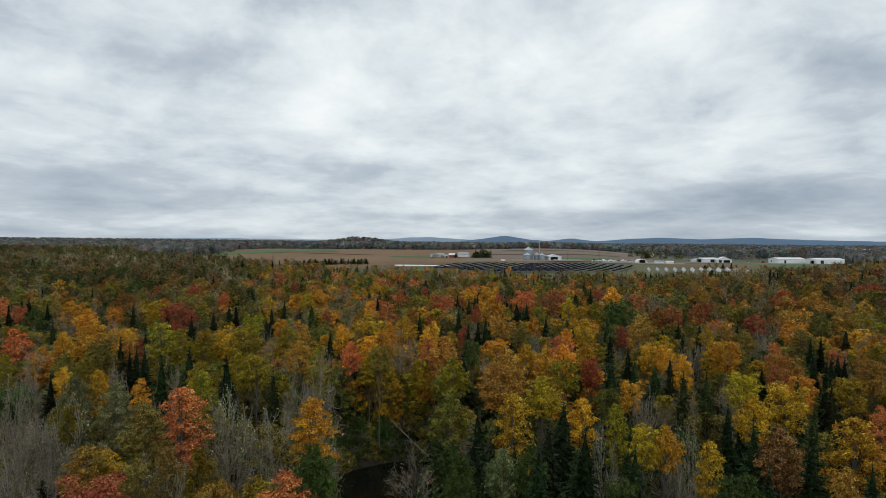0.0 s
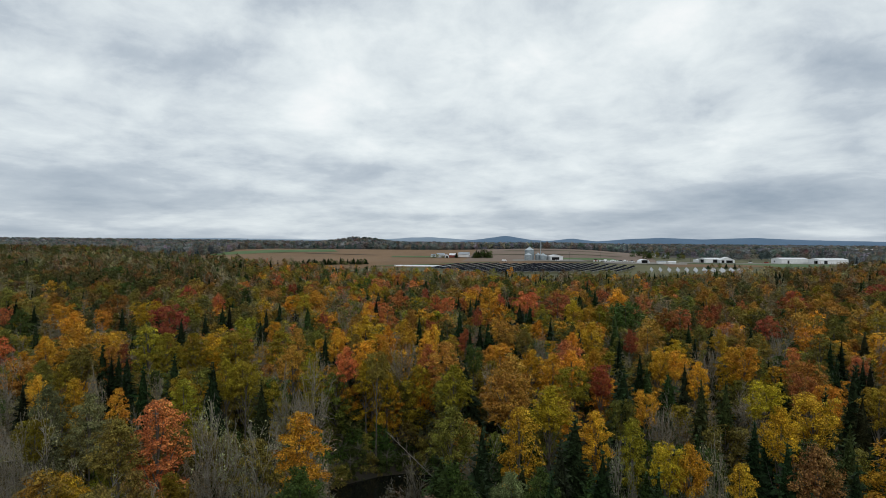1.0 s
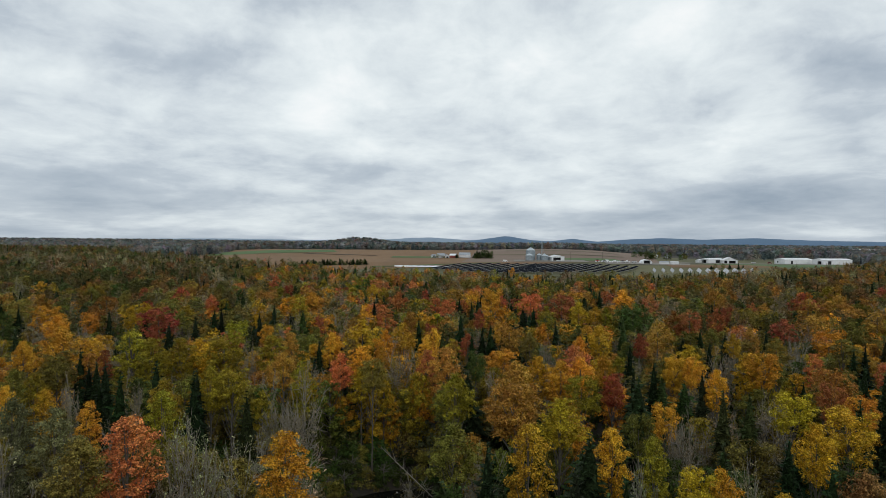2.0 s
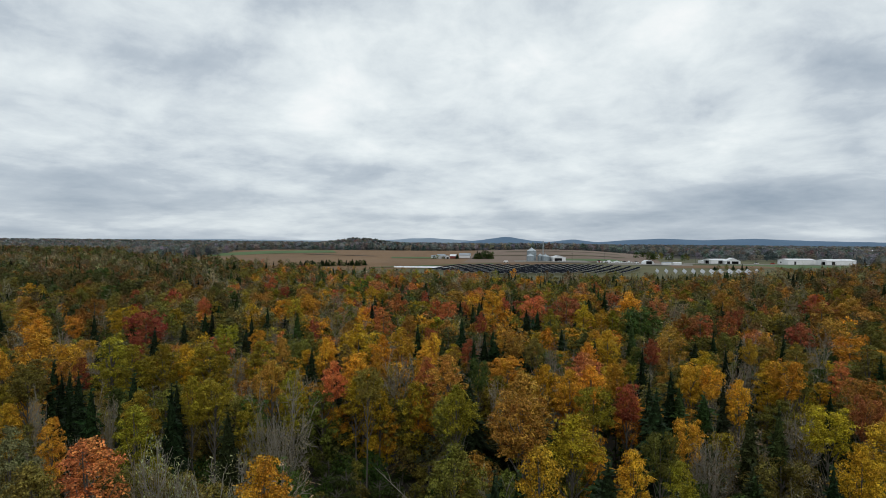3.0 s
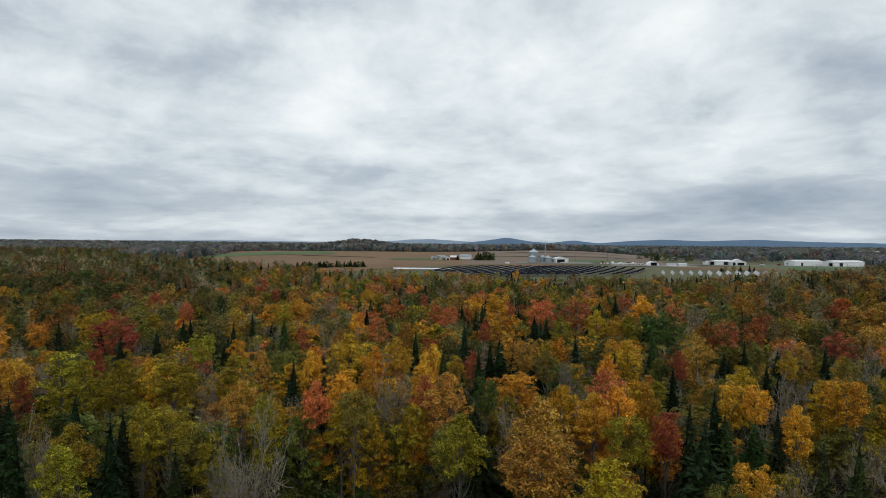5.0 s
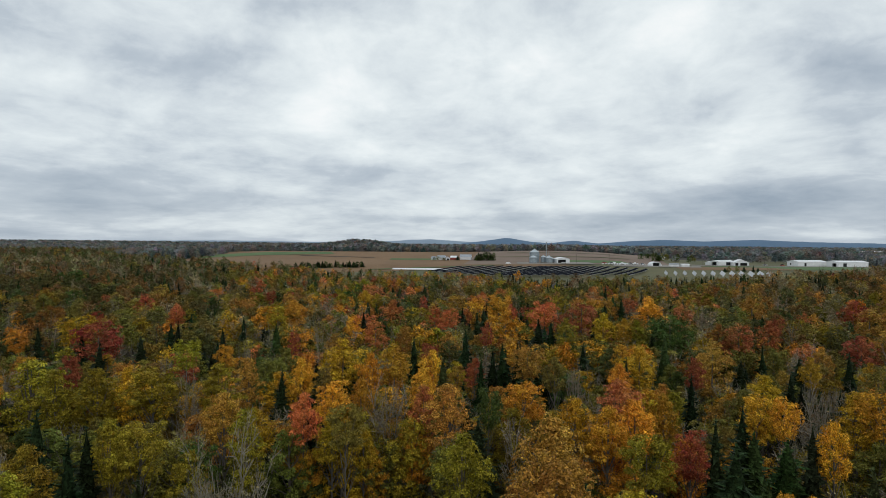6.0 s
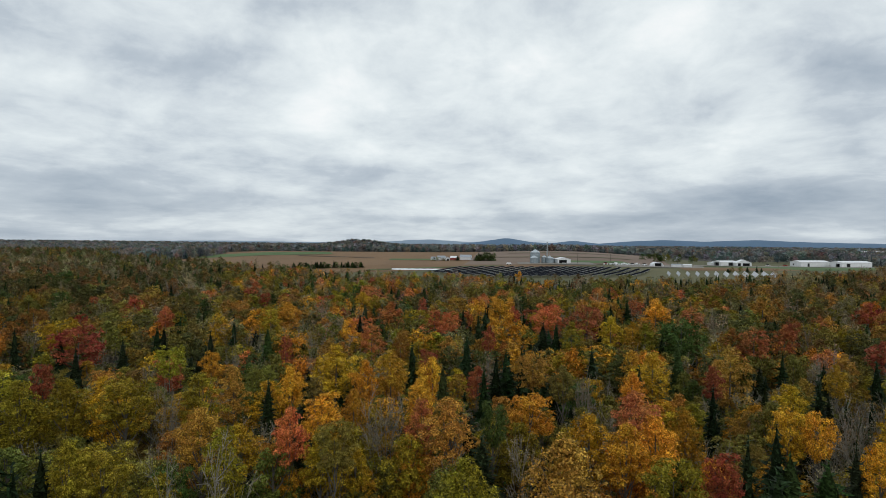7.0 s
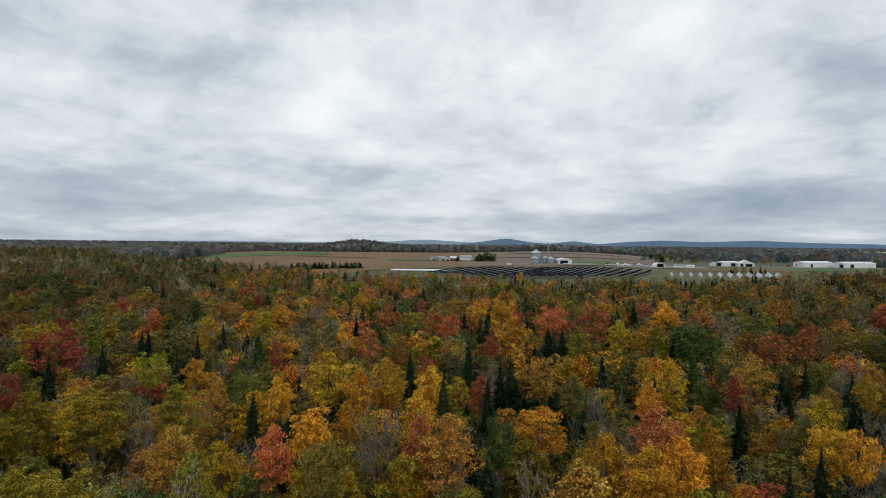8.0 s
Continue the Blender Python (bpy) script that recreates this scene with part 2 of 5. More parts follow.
def box(sx, sy, sz, bevel=0.0, z0=0.0):
    bm = bmesh.new()
    slab(bm, 0, 0, z0 + sz / 2, sx, sy, sz)
    if bevel:
        bmesh.ops.bevel(bm, geom=bm.edges[:], offset=bevel, segments=1, affect="EDGES")
    return bm


def placed(ob, x, y, z, turn=0.0):
    ob.location = (x, y, z)
    ob.rotation_euler = (0, 0, radians(turn))
    return ob


# ---------------------------------------------------------------- the lie of the land
PROFILE_Y = [-400, 0, 50, 72, 90, 130, 190, 300, 360, 410, 440, 480, 542, 664, 829, 1003, 1250, 1500, 2000, 2500, 2900, 3300, 4000, 4900]
PROFILE_Z = [8, 7, 6.2, 5.0, 6.2, 6.8, 7.4, 8.4, 9.6, 12.6, 14.2, 15.0, 18.4, 19.0, 24.5, 25.8, 18, 15.5, 16, 21, 26, 28, 22, 10]


def ground_z(x, y):
    """Height of the ground: a wooded hollow with a creek, rising to a farmed shelf with low hills behind."""
    x = np.asarray(x, dtype=float)
    y = np.asarray(y, dtype=float)
    z = np.interp(y, PROFILE_Y, PROFILE_Z)
    az = x / np.maximum(np.abs(y), 60.0)
    # the shelf stays level to the east, and dips a little to the west
    level = np.interp(y, [525, 829, 1230, 1700, 2600], [0, 6.0, 3.5, -6.0, 0.0])
    z = z - level * np.interp(az, [-0.45, -0.3, 0.26, 0.42], [0.9, 0.0, 0.0, 1.0]) * (y > 525)
    # the wood stands higher in the west, and a little in the east
    z = z + np.interp(y, [140, 260, 330, 430], [0, 1, 1, 0]) * np.interp(az, [-0.55, -0.28, 0.35, 0.6], [5.0, 0.0, 0.0, 2.5])
    # rise behind the grain store
    z = z + 4.3 * np.exp(-(((x - 152) / 96) ** 2) - (((y - 812) / 148) ** 2))
    # wooded ridge in the west, and the round wooded hill
    z = z + np.interp(y, [1700, 2700, 3300, 4300], [0, 1, 1, 0.3]) * 4.0 * np.interp(az, [-0.62, -0.38, -0.26], [1, 0.45, 0.0])
    z = z + 26.0 * np.exp(-(((x + 410) / 125) ** 2) - (((y - 2800) / 420) ** 2))
    z = z + 8.0 * np.exp(-(((x - 1013) / 117) ** 2) - (((y - 1420) / 108) ** 2))
    # creek bed
    cy = 81 + 4 * np.sin(x / 13.0)
    half = 2.2 + 9.5 * np.exp(-(((x + 6) / 10.0) ** 2))
    z = z - 2.6 * np.exp(-(((y - cy) / half) ** 4)) * np.exp(-((x / 90.0) ** 4))
    return z


def land_sheet(name, xs, ys, material, raise_by=0.0, label="", smooth=True):
    gx, gy = np.meshgrid(xs, ys)
    gzv = ground_z(gx, gy) + raise_by
    v = np.stack([gx, gy, gzv], axis=-1).reshape(-1, 3)
    nx, ny = len(xs), len(ys)
    i = np.arange(nx - 1)[None, :] + np.arange(ny - 1)[:, None] * nx
    q = np.stack([i, i + 1, i + 1 + nx, i + nx], axis=-1).reshape(-1, 4)
    ob = new(name, quads_mesh(name, v, q, material, smooth=smooth))
    return tagged(ob, label, kind="structure")


def patch(name, corners, material, raise_by, label, n=24):
    """A field or yard laid on the ground: a four-cornered sheet, near-left, near-right, far-right, far-left."""
    a, b, c, d = [np.array(p, dtype=float) for p in corners]
    s = np.linspace(0, 1, n + 1)
    u, w = np.meshgrid(s, s)
    xy = (a * ((1 - u) * (1 - w))[..., None] + b * (u * (1 - w))[..., None] + c * (u * w)[..., None] + d * ((1 - u) * w)[..., None])
    v = np.concatenate([xy, (ground_z(xy[..., 0], xy[..., 1]) + raise_by)[..., None]], axis=-1).reshape(-1, 3)
    i = np.arange(n)[None, :] + np.arange(n)[:, None] * (n + 1)
    q = np.stack([i, i + 1, i + 2 + n, i + n + 1], axis=-1).reshape(-1, 4)
    return tagged(new(name, quads_mesh(name, v, q, material, smooth=True)), label, kind="structure")


gx_axis = np.unique(np.concatenate([np.linspace(-4800, -700, 42), np.linspace(-700, -120, 59), np.linspace(-120, 120, 81), np.linspace(120, 700, 59), np.linspace(700, 4800, 42)]))
gy_axis = np.unique(np.concatenate([np.linspace(-1500, 0, 12), np.linspace(0, 140, 64), np.linspace(140, 700, 85), np.linspace(700, 1500, 60), np.linspace(1500, 4900, 70)]))
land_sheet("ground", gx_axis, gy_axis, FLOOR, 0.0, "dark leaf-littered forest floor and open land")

water = patch("water", [(-70, 68), (70, 68), (70, 94), (-70, 94)], WATER, 0.0, "dark still creek water in the hollow", 40)
for v in water.data.vertices:
    v.co.z = 4.05

patch("meadow", [(-150, 405), (330, 405), (452.4, 603.2), (-287.1, 603.2)], GRASS, 0.12, "olive autumn meadow round the solar rows")
patch("field_main", [(-120, 470), (18.5, 520), (165.3, 881.6), (-487.2, 881.6)], SOIL, 0.3, "brown harvested stubble field")
patch("field_front", [(-150, 445), (-29.4, 491.1), (139.2, 559.7), (-295.8, 664.1)], SOIL, 0.36, "brown harvested stubble field beside the wood")
patch("field_hill", [(17.4, 559.7), (226.2, 603.2), (304.5, 855.5), (52.2, 872.9)], SOIL_PALE, 0.42, "pale brown ploughed rise behind the grain store")
patch("field_green", [(-291.4, 698.9), (-143.6, 777.2), (-160.9, 838.1), (-300.1, 785.9)], GRASS_BRIGHT, 0.6, "bright green cover crop strip")
patch("field_green_2", [(-60.9, 664.1), (-7, 664.1), (-7, 690.2), (-60.9, 690.2)], GRASS_BRIGHT, 0.6, "green grass strip by the farmstead", 8)
patch("meadow_east", [(196.3, 491.1), (573.9, 520), (661.2, 785.9), (226.2, 785.9)], GRASS, 0.2, "green and tan pasture round the white barns")
patch("lawn_east", [(277.7, 520), (417.6, 535.6), (435, 611.9), (252.3, 603.2)], GRASS_BRIGHT, 0.35, "green pasture by the white sheds", 10)
patch("lawn_bins", [(130.5, 603.2), (187.1, 603.2), (195.8, 664.1), (130.5, 655.4)], GRASS_BRIGHT, 0.6, "green lawn beside the white barn", 8)
patch("field_east", [(202, 513.4), (305.5, 520), (287.1, 559.7), (208.8, 559.7)], SOIL, 0.42, "bare brown plot beside the pasture", 8)
patch("yard", [(69.6, 572.7), (143.6, 572.7), (147.9, 616.2), (74, 616.2)], GRAVEL, 0.7, "pale gravel yard under the grain bins", 8)
patch("yard_east", [(252.3, 611.9), (469.8, 603.2), (487.2, 629.3), (261, 642.3)], GRAVEL, 0.55, "pale gravel yard along the white barns", 10)
patch("yard_middle", [(152.2, 542.3), (228.6, 539), (252.3, 594.5), (165.3, 603.2)], GRAVEL, 0.5, "pale gravel yard with parked vehicles", 8)


def far_hill(name, az0, az1, dist, crest, base, material, label):
    """A distant range: a rounded ridge seen across the plain. crest(a) gives its slope above the eye by bearing."""
    n, rows = 120, 10
    a = np.linspace(az0, az1, n)
    v = []
    for j in range(rows):
        f = j / (rows - 1)
        dep = dist * (0.93 + 0.07 * f)
        top = 38 + dist * np.array([crest(t) for t in a])
        z = base + (top - base) * math.sin(f * math.pi / 2)
        v.append(np.stack([a * dep, np.full(n, dep), z], axis=-1))
    v = np.concatenate(v)
    i = np.arange(n - 1)[None, :] + np.arange(rows - 1)[:, None] * n
    q = np.stack([i, i + 1, i + 1 + n, i + n], axis=-1).reshape(-1, 4)
    return tagged(new(name, quads_mesh(name, v, q, material, smooth=True)), label, kind="structure")


def crest_from(azs, els, rough=0.0004):
    def crest(a):
        # softened steps between the summits
        s = sum(np.interp(a + o, azs, els) for o in (-0.008, -0.004, 0, 0.004, 0.008)) / 5
        return s + rough * noise.noise((a * 60, 3.3, 0)) + 0.5 * rough * noise.noise((a * 220, 1.1, 0))
    return crest


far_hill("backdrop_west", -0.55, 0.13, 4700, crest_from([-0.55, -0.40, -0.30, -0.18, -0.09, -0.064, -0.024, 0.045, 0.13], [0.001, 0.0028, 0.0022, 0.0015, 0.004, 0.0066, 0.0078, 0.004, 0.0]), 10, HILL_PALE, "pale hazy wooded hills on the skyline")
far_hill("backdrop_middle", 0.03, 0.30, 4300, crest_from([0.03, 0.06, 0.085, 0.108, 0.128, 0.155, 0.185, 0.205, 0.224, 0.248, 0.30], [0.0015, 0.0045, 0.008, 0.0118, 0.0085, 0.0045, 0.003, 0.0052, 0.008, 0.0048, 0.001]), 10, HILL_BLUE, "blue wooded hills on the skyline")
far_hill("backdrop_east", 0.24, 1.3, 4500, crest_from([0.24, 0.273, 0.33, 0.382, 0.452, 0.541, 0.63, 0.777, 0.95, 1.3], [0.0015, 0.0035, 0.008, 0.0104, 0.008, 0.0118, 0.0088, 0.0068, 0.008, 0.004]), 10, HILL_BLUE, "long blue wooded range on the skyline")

# ---------------------------------------------------------------- trees
rng = np.random.default_rng(11)


def cards(p, n, size, aspect=0.85, spread=0.42):
    """Leaf sprays: small three-cornered blades at places p, facing about n."""
    k = len(p)
    n = n + rng.normal(0, spread, (k, 3))
    n /= np.linalg.norm(n, axis=1, keepdims=True)
    r = rng.normal(size=(k, 3))
    t = np.cross(n, r)
    t /= np.linalg.norm(t, axis=1, keepdims=True)
    s = np.cross(n, t)
    a = (size * rng.uniform(0.6, 1.4, k) * 0.6)[:, None]
    b = a * aspect * rng.uniform(0.6, 1.2, k)[:, None]
    o = rng.uniform(-0.7, 0.1, k)[:, None]
    v = np.stack([p + t * a, p - t * a * 0.5 + s * b, p + t * a * o - s * b], axis=1).reshape(-1, 3)
    return v, np.arange(3 * k).reshape(-1, 3)


def tubes(segs, sides=3):
    """Tapered limbs: rows of start, end, start radius, end radius."""
    v, q = [], []
    for p0, p1, r0, r1 in segs:
        p0, p1 = np.array(p0, float), np.array(p1, float)
        d = p1 - p0
        d /= np.linalg.norm(d) + 1e-9
        ref = np.array([1.0, 0, 0]) if abs(d[0]) < 0.8 else np.array([0, 1.0, 0])
        t = np.cross(d, ref)
        t /= np.linalg.norm(t)
        s = np.cross(d, t)
        b = len(v)
        for c, r in ((p0, r0), (p1, r1)):
            for k in range(sides):
                w = 2 * math.pi * k / sides
                v.append(c + r * (math.cos(w) * t + math.sin(w) * s))
        for k in range(sides):
            k2 = (k + 1) % sides
            q.append((b + k, b + k2, b + sides + k2, b + sides + k))
    return np.array(v), np.array(q)


REF_H, REF_W = 14.0, 6.0


def broadleaf(n, size, shape, limbs, lobes=15):
    """Crown of a broad-leaved tree, 6 m wide with its top at zero, and its stem, 14 m high. shape: round, tall, open."""
    z0, z1 = {"round": (-6.4, -0.8), "tall": (-8.6, -0.7), "spread": (-5.8, -0.8)}[shape]
    centres, sizes, segs = [], [], [((0, 0, -0.3), (0.1, 0.05, 5.0), 0.20, 0.15), ((0.1, 0.05, 5.0), (0, 0.1, 12.2), 0.15, 0.04)]
    for k in range(lobes):
        f = (k + rng.uniform(0, 1)) / lobes
        z = z0 + (z1 - z0) * f
        prof = {"round": max(0.0, 1 - abs(2 * f - 0.75) ** 2.2) ** 0.5, "tall": max(0.0, 1 - abs(1.75 * f - 0.75) ** 2.0) ** 0.6 * 0.9, "spread": max(0.05, 1 - abs(1.5 * f - 0.8) ** 2.5) ** 0.5}[shape]
        w = k * 2.4 + rng.uniform(-0.5, 0.5)
        r = 2.35 * prof * rng.uniform(0.55, 1.08)
        c = np.array([r * math.cos(w), r * math.sin(w), z - 0.2])
        centres.append(c)
        sizes.append(rng.uniform(0.42, 0.95) * (0.85 if shape == "tall" else 1.0) * (0.75 + 0.25 * prof))
        if limbs and k % 2 == 0:
            j = np.array([0.05, 0.05, max(3.5, z + 14 - 3.0)])
            m = (j + c + (0, 0, 14)) / 2 + np.array([0, 0, -0.25])
            segs += [(j, m, 0.07, 0.05), (m, c + (0, 0, 14.2), 0.05, 0.015)]
    centres, sizes = np.array(centres), np.array(sizes)
    pick = rng.choice(lobes, n, p=sizes ** 2 / (sizes ** 2).sum())
    d = rng.normal(size=(n, 3))
    d[:, 2] = d[:, 2] * 0.85 + 0.45
    d /= np.linalg.norm(d, axis=1, keepdims=True)
    rad = sizes[pick] * (1.0 - np.abs(rng.normal(0, 0.20, n)))
    stray = rng.random(n) < 0.10
    rad[stray] *= rng.uniform(1.05, 1.45, stray.sum())
    p = centres[pick] + d * rad[:, None] * np.array([1.30, 1.30, 0.55])
    out = d * 0.7 + np.array([0, 0, 0.55])
    cv, cq = cards(p, out, size)
    # leaf within the crown, which closes it against the sky below
    m = max(6, n // 14)
    pi = centres[rng.integers(0, lobes, m)] * np.stack([rng.uniform(0.35, 0.9, m)] * 2 + [np.ones(m)], axis=-1) - np.array([0, 0, 0.4])
    iv, iq = cards(pi, rng.normal(size=(m, 3)), max(size * 1.5, 1.3))
    return (np.concatenate([cv, iv]), np.concatenate([cq, iq + len(cv)])), tubes(segs, 4 if limbs else 3)


def bare_tree(depth, leaves, size):
    """Limbs of a leafless tree 14 m high, and the few sprays that it still holds."""
    segs, tips = [], []

    def grow(p, d, ln, r, lv):
        d = d / np.linalg.norm(d)
        q = p + d * ln
        segs.append((p, q, max(r, 0.030), max(r * 0.62, 0.020)))
        if lv == 0:
            tips.append(q)
            return
        k = 3 if lv > 1 else 4
        for i in range(k):
            nd = d + rng.normal(0, 0.58, 3)
            nd[2] = nd[2] * 0.75 + 0.22
            start = p + (q - p) * (1.0 if i == 0 else rng.uniform(0.35, 0.95))
            grow(start, nd, ln * rng.uniform(0.58, 0.80), r * 0.55, lv - 1)

    for s in range(3):
        lean = np.array([rng.normal(0, 0.24), rng.normal(0, 0.24), 1.0])
        grow(np.array([s * 0.5 - 0.25, rng.uniform(-0.2, 0.2), -0.3]), lean, 4.4, 0.085, depth)
    v, q = tubes(segs, 3)
    v[:, :2] *= 3.0 / max(np.percentile(np.abs(v[:, :2]), 99), 1)
    v[:, 2] *= 14.0 / v[:, 2].max()
    t = np.array(tips)
    t[:, :2] *= 3.0 / max(np.percentile(np.abs(t[:, :2]), 99), 1)
    t[:, 2] *= 13.5 / t[:, 2].max()
    pk = t[rng.integers(0, len(t), leaves)] + rng.normal(0, 0.25, (leaves, 3))
    lv, lq = cards(pk, np.tile([0, 0, 0.6], (leaves, 1)), size)
    pk = t[rng.integers(0, len(t), leaves * 2)] + rng.normal(0, 0.35, (leaves * 2, 3))
    tv, tq = cards(pk, rng.normal(size=(leaves * 2, 3)), size * 3.6, 0.07)
    return (np.concatenate([lv, tv]), np.concatenate([lq, tq + len(lv)])), (v, q)


def conifer(n, size, whorls, lean=1.0, ragged=0.25):
    """Needles and stem of a spruce or fir 14 m high and about 4.4 m wide at the skirt."""
    f = 1 - np.sqrt(rng.uniform(0.0, 1.0, n))
    f = np.clip(f * 1.02, 0, 1)
    w = rng.uniform(0, 2 * math.pi, n)
    # boughs stand out in whorls, uneven round the stem, with shaded gaps between
    tier = f * whorls + 0.35 * np.sin(w * 3 + f * 9)
    saw = 1 - (tier % 1.0)
    arm = 0.80 + 0.20 * np.cos(w * 7 + np.floor(tier) * 2.3)
    reach = (2.75 * (1 - f) ** 0.72 * lean + 0.10) * arm * (1 - ragged * rng.uniform(0, 1, n))
    r = reach * (0.55 + 0.45 * saw)
    z = 1.4 + 12.4 * f - 0.22 * r + 0.1
    o = np.stack([np.cos(w), np.sin(w), np.zeros(n)], axis=-1)
    s = np.stack([-np.sin(w), np.cos(w), np.zeros(n)], axis=-1)
    p = o * r[:, None] + np.stack([np.zeros(n), np.zeros(n), z], axis=-1)
    ln = (size * (0.5 + 0.7 * (1 - f)) * rng.uniform(0.7, 1.3, n))[:, None]
    out = o + np.stack([np.zeros(n), np.zeros(n), -0.75 + 1.0 * f + rng.normal(0, 0.25, n)], axis=-1) + s * rng.normal(0, 0.35, n)[:, None]
    side = s * 0.42 + np.array([0, 0, 1.0]) * rng.normal(0, 0.16, n)[:, None]
    v = np.stack([p - out * ln * 0.45 + side * ln, p - out * ln * 0.45 - side * ln, p + out * ln * 0.75], axis=1).reshape(-1, 3)
    q = np.arange(3 * n).reshape(-1, 3)
    # inner needles, close round the stem
    cv, cq = [], []
    rings = 7
    for k in range(rings):
        g = k / (rings - 1)
        for a in range(7):
            x = 2 * math.pi * a / 7 + k
            rr = (1.60 * (1 - g) ** 0.80 * lean + 0.05) * (0.8 + 0.4 * ((a * 3 + k) % 4) / 4)
            cv.append((rr * math.cos(x), rr * math.sin(x), 1.4 + 12.0 * g))
    for k in range(rings - 1):
        for a in range(7):
            c0, c1 = k * 7 + a, k * 7 + (a + 1) % 7
            cq += [(c0, c1, c1 + 7), (c0, c1 + 7, c0 + 7)]
    tip = np.array([(-0.10, 0, 13.0), (0.10, 0.05, 13.0), (0, 0, 14.0), (0, -0.10, 13.0), (0.02, 0.10, 13.0), (0, 0, 14.0)])
    m = len(v)
    v = np.concatenate([v, np.array(cv), tip])
    q = np.concatenate([q, np.array(cq) + m, np.array([(0, 1, 2), (3, 4, 5)]) + m + len(cv)])
    return (v, q), tubes([((0, 0, -0.3), (0, 0, 7), 0.19, 0.12), ((0, 0, 7), (0, 0, 13.2), 0.12, 0.03)], 5)


# palette of base colours by kind of tree; far_ tints carry painted haze
TINT = {
    "red": (0.29, 0.052, 0.036), "coral": (0.47, 0.125, 0.055), "orange": (0.57, 0.235, 0.028), "gold": (0.445, 0.232, 0.020),
    "lemon": (0.46, 0.262, 0.022), "rust": (0.34, 0.150, 0.032), "copper": (0.25, 0.115, 0.045), "olive": (0.170, 0.138, 0.031),
    "yg": (0.245, 0.166, 0.018), "green": (0.058, 0.080, 0.019), "sage": (0.125, 0.130, 0.055), "bare": (0.24, 0.19, 0.11),
    "spruce": (0.021, 0.034, 0.013), "pine": (0.042, 0.058, 0.018),
    # greyed and paled: the haze of distance is put into these colours
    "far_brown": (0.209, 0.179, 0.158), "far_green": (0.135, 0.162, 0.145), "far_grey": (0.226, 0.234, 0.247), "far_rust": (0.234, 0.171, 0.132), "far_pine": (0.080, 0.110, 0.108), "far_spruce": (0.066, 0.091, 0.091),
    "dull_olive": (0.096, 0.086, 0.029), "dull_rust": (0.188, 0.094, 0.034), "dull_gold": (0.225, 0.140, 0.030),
}
LABEL = {
    "dull_olive": "dull olive tree losing its leaves", "dull_rust": "dull rusty tree losing its leaves", "dull_gold": "dull gold tree losing its leaves",
    "red": "deep red maple in full autumn colour", "coral": "coral red maple in autumn colour", "orange": "bright orange maple with full autumn crown",
    "gold": "golden yellow birch in autumn leaf", "lemon": "bright lemon yellow aspen in autumn leaf", "rust": "rusty brown-orange tree with thinning leaves",
    "copper": "copper brown tree with dry hanging leaves", "olive": "olive green tree turning in autumn", "yg": "yellow-green tree turning in autumn",
    "green": "still green leafy tree in the wood", "sage": "grey-green lichen-covered tree in the wood", "bare": "bare grey tree with a few last leaves",
    "spruce": "dark green pointed spruce in the wood", "pine": "broad dark green hemlock in the wood",
}
KIND = {c: ("spruce" if c == "spruce" else "hemlock" if c == "pine" else "bare" if c == "bare" else "leafy") for c in TINT}
NAME = {"spruce": "spruce_tree", "pine": "hemlock_tree", "bare": "bare_tree", "red": "maple_tree", "coral": "maple_tree", "orange": "maple_tree", "gold": "birch_tree", "lemon": "aspen_tree", "rust": "beech_tree", "copper": "oak_tree"}

SHAPES = {}
for lod, (n, size, needles, nsize, nb) in enumerate([(1150, 0.64, 850, 0.80, 4), (560, 0.86, 400, 1.05, 3), (230, 1.20, 150, 1.45, 2), (85, 1.75, 50, 2.0, 1)]):
    limbs = lod == 0
    SHAPES["leafy", lod] = [broadleaf(n, size, s, limbs, lb) for s, lb in (("round", 40), ("tall", 44), ("spread", 32), ("round", 50), ("round", 34), ("spread", 42), ("tall", 36))]
    SHAPES["spruce", lod] = [conifer(needles, nsize, 13, ln) for ln in (1.1, 1.3, 0.95)]
    SHAPES["hemlock", lod] = [conifer(needles, nsize * 1.15, 9, ln, 0.5) for ln in (1.5, 1.7)]
    SHAPES["bare", lod] = [bare_tree(nb, (300, 140, 60, 28)[lod], (0.30, 0.45, 0.8, 1.4)[lod]) for _ in range(4)]

MESHES = {}
for (kind, lod), forms in SHAPES.items():
    if lod < 2:
        MESHES[kind, lod] = [(quads_mesh("crown", *crown, NEEDLE if kind in ("spruce", "hemlock") else LEAF), quads_mesh("trunk", *wood, TWIG if kind == "bare" else BARK)) for crown, wood in forms]


def vary(c, amount=0.16):
    r, g, b = TINT[c]
    k = max(0.5, 1 + rng.normal(0, 0.30 if c in ("spruce", "pine", "bare") else amount))
    return (max(0.01, r * k * (1 + rng.normal(0, 0.08))), max(0.01, g * k * (1 + rng.normal(0, 0.10))), max(0.005, b * k), 1.0)


PART_NAMES = {"spruce": ("crown", "trunk"), "hemlock": ("crown", "trunk"), "bare": ("thin_crown", "trunk"), "leafy": ("crown", "trunk")}


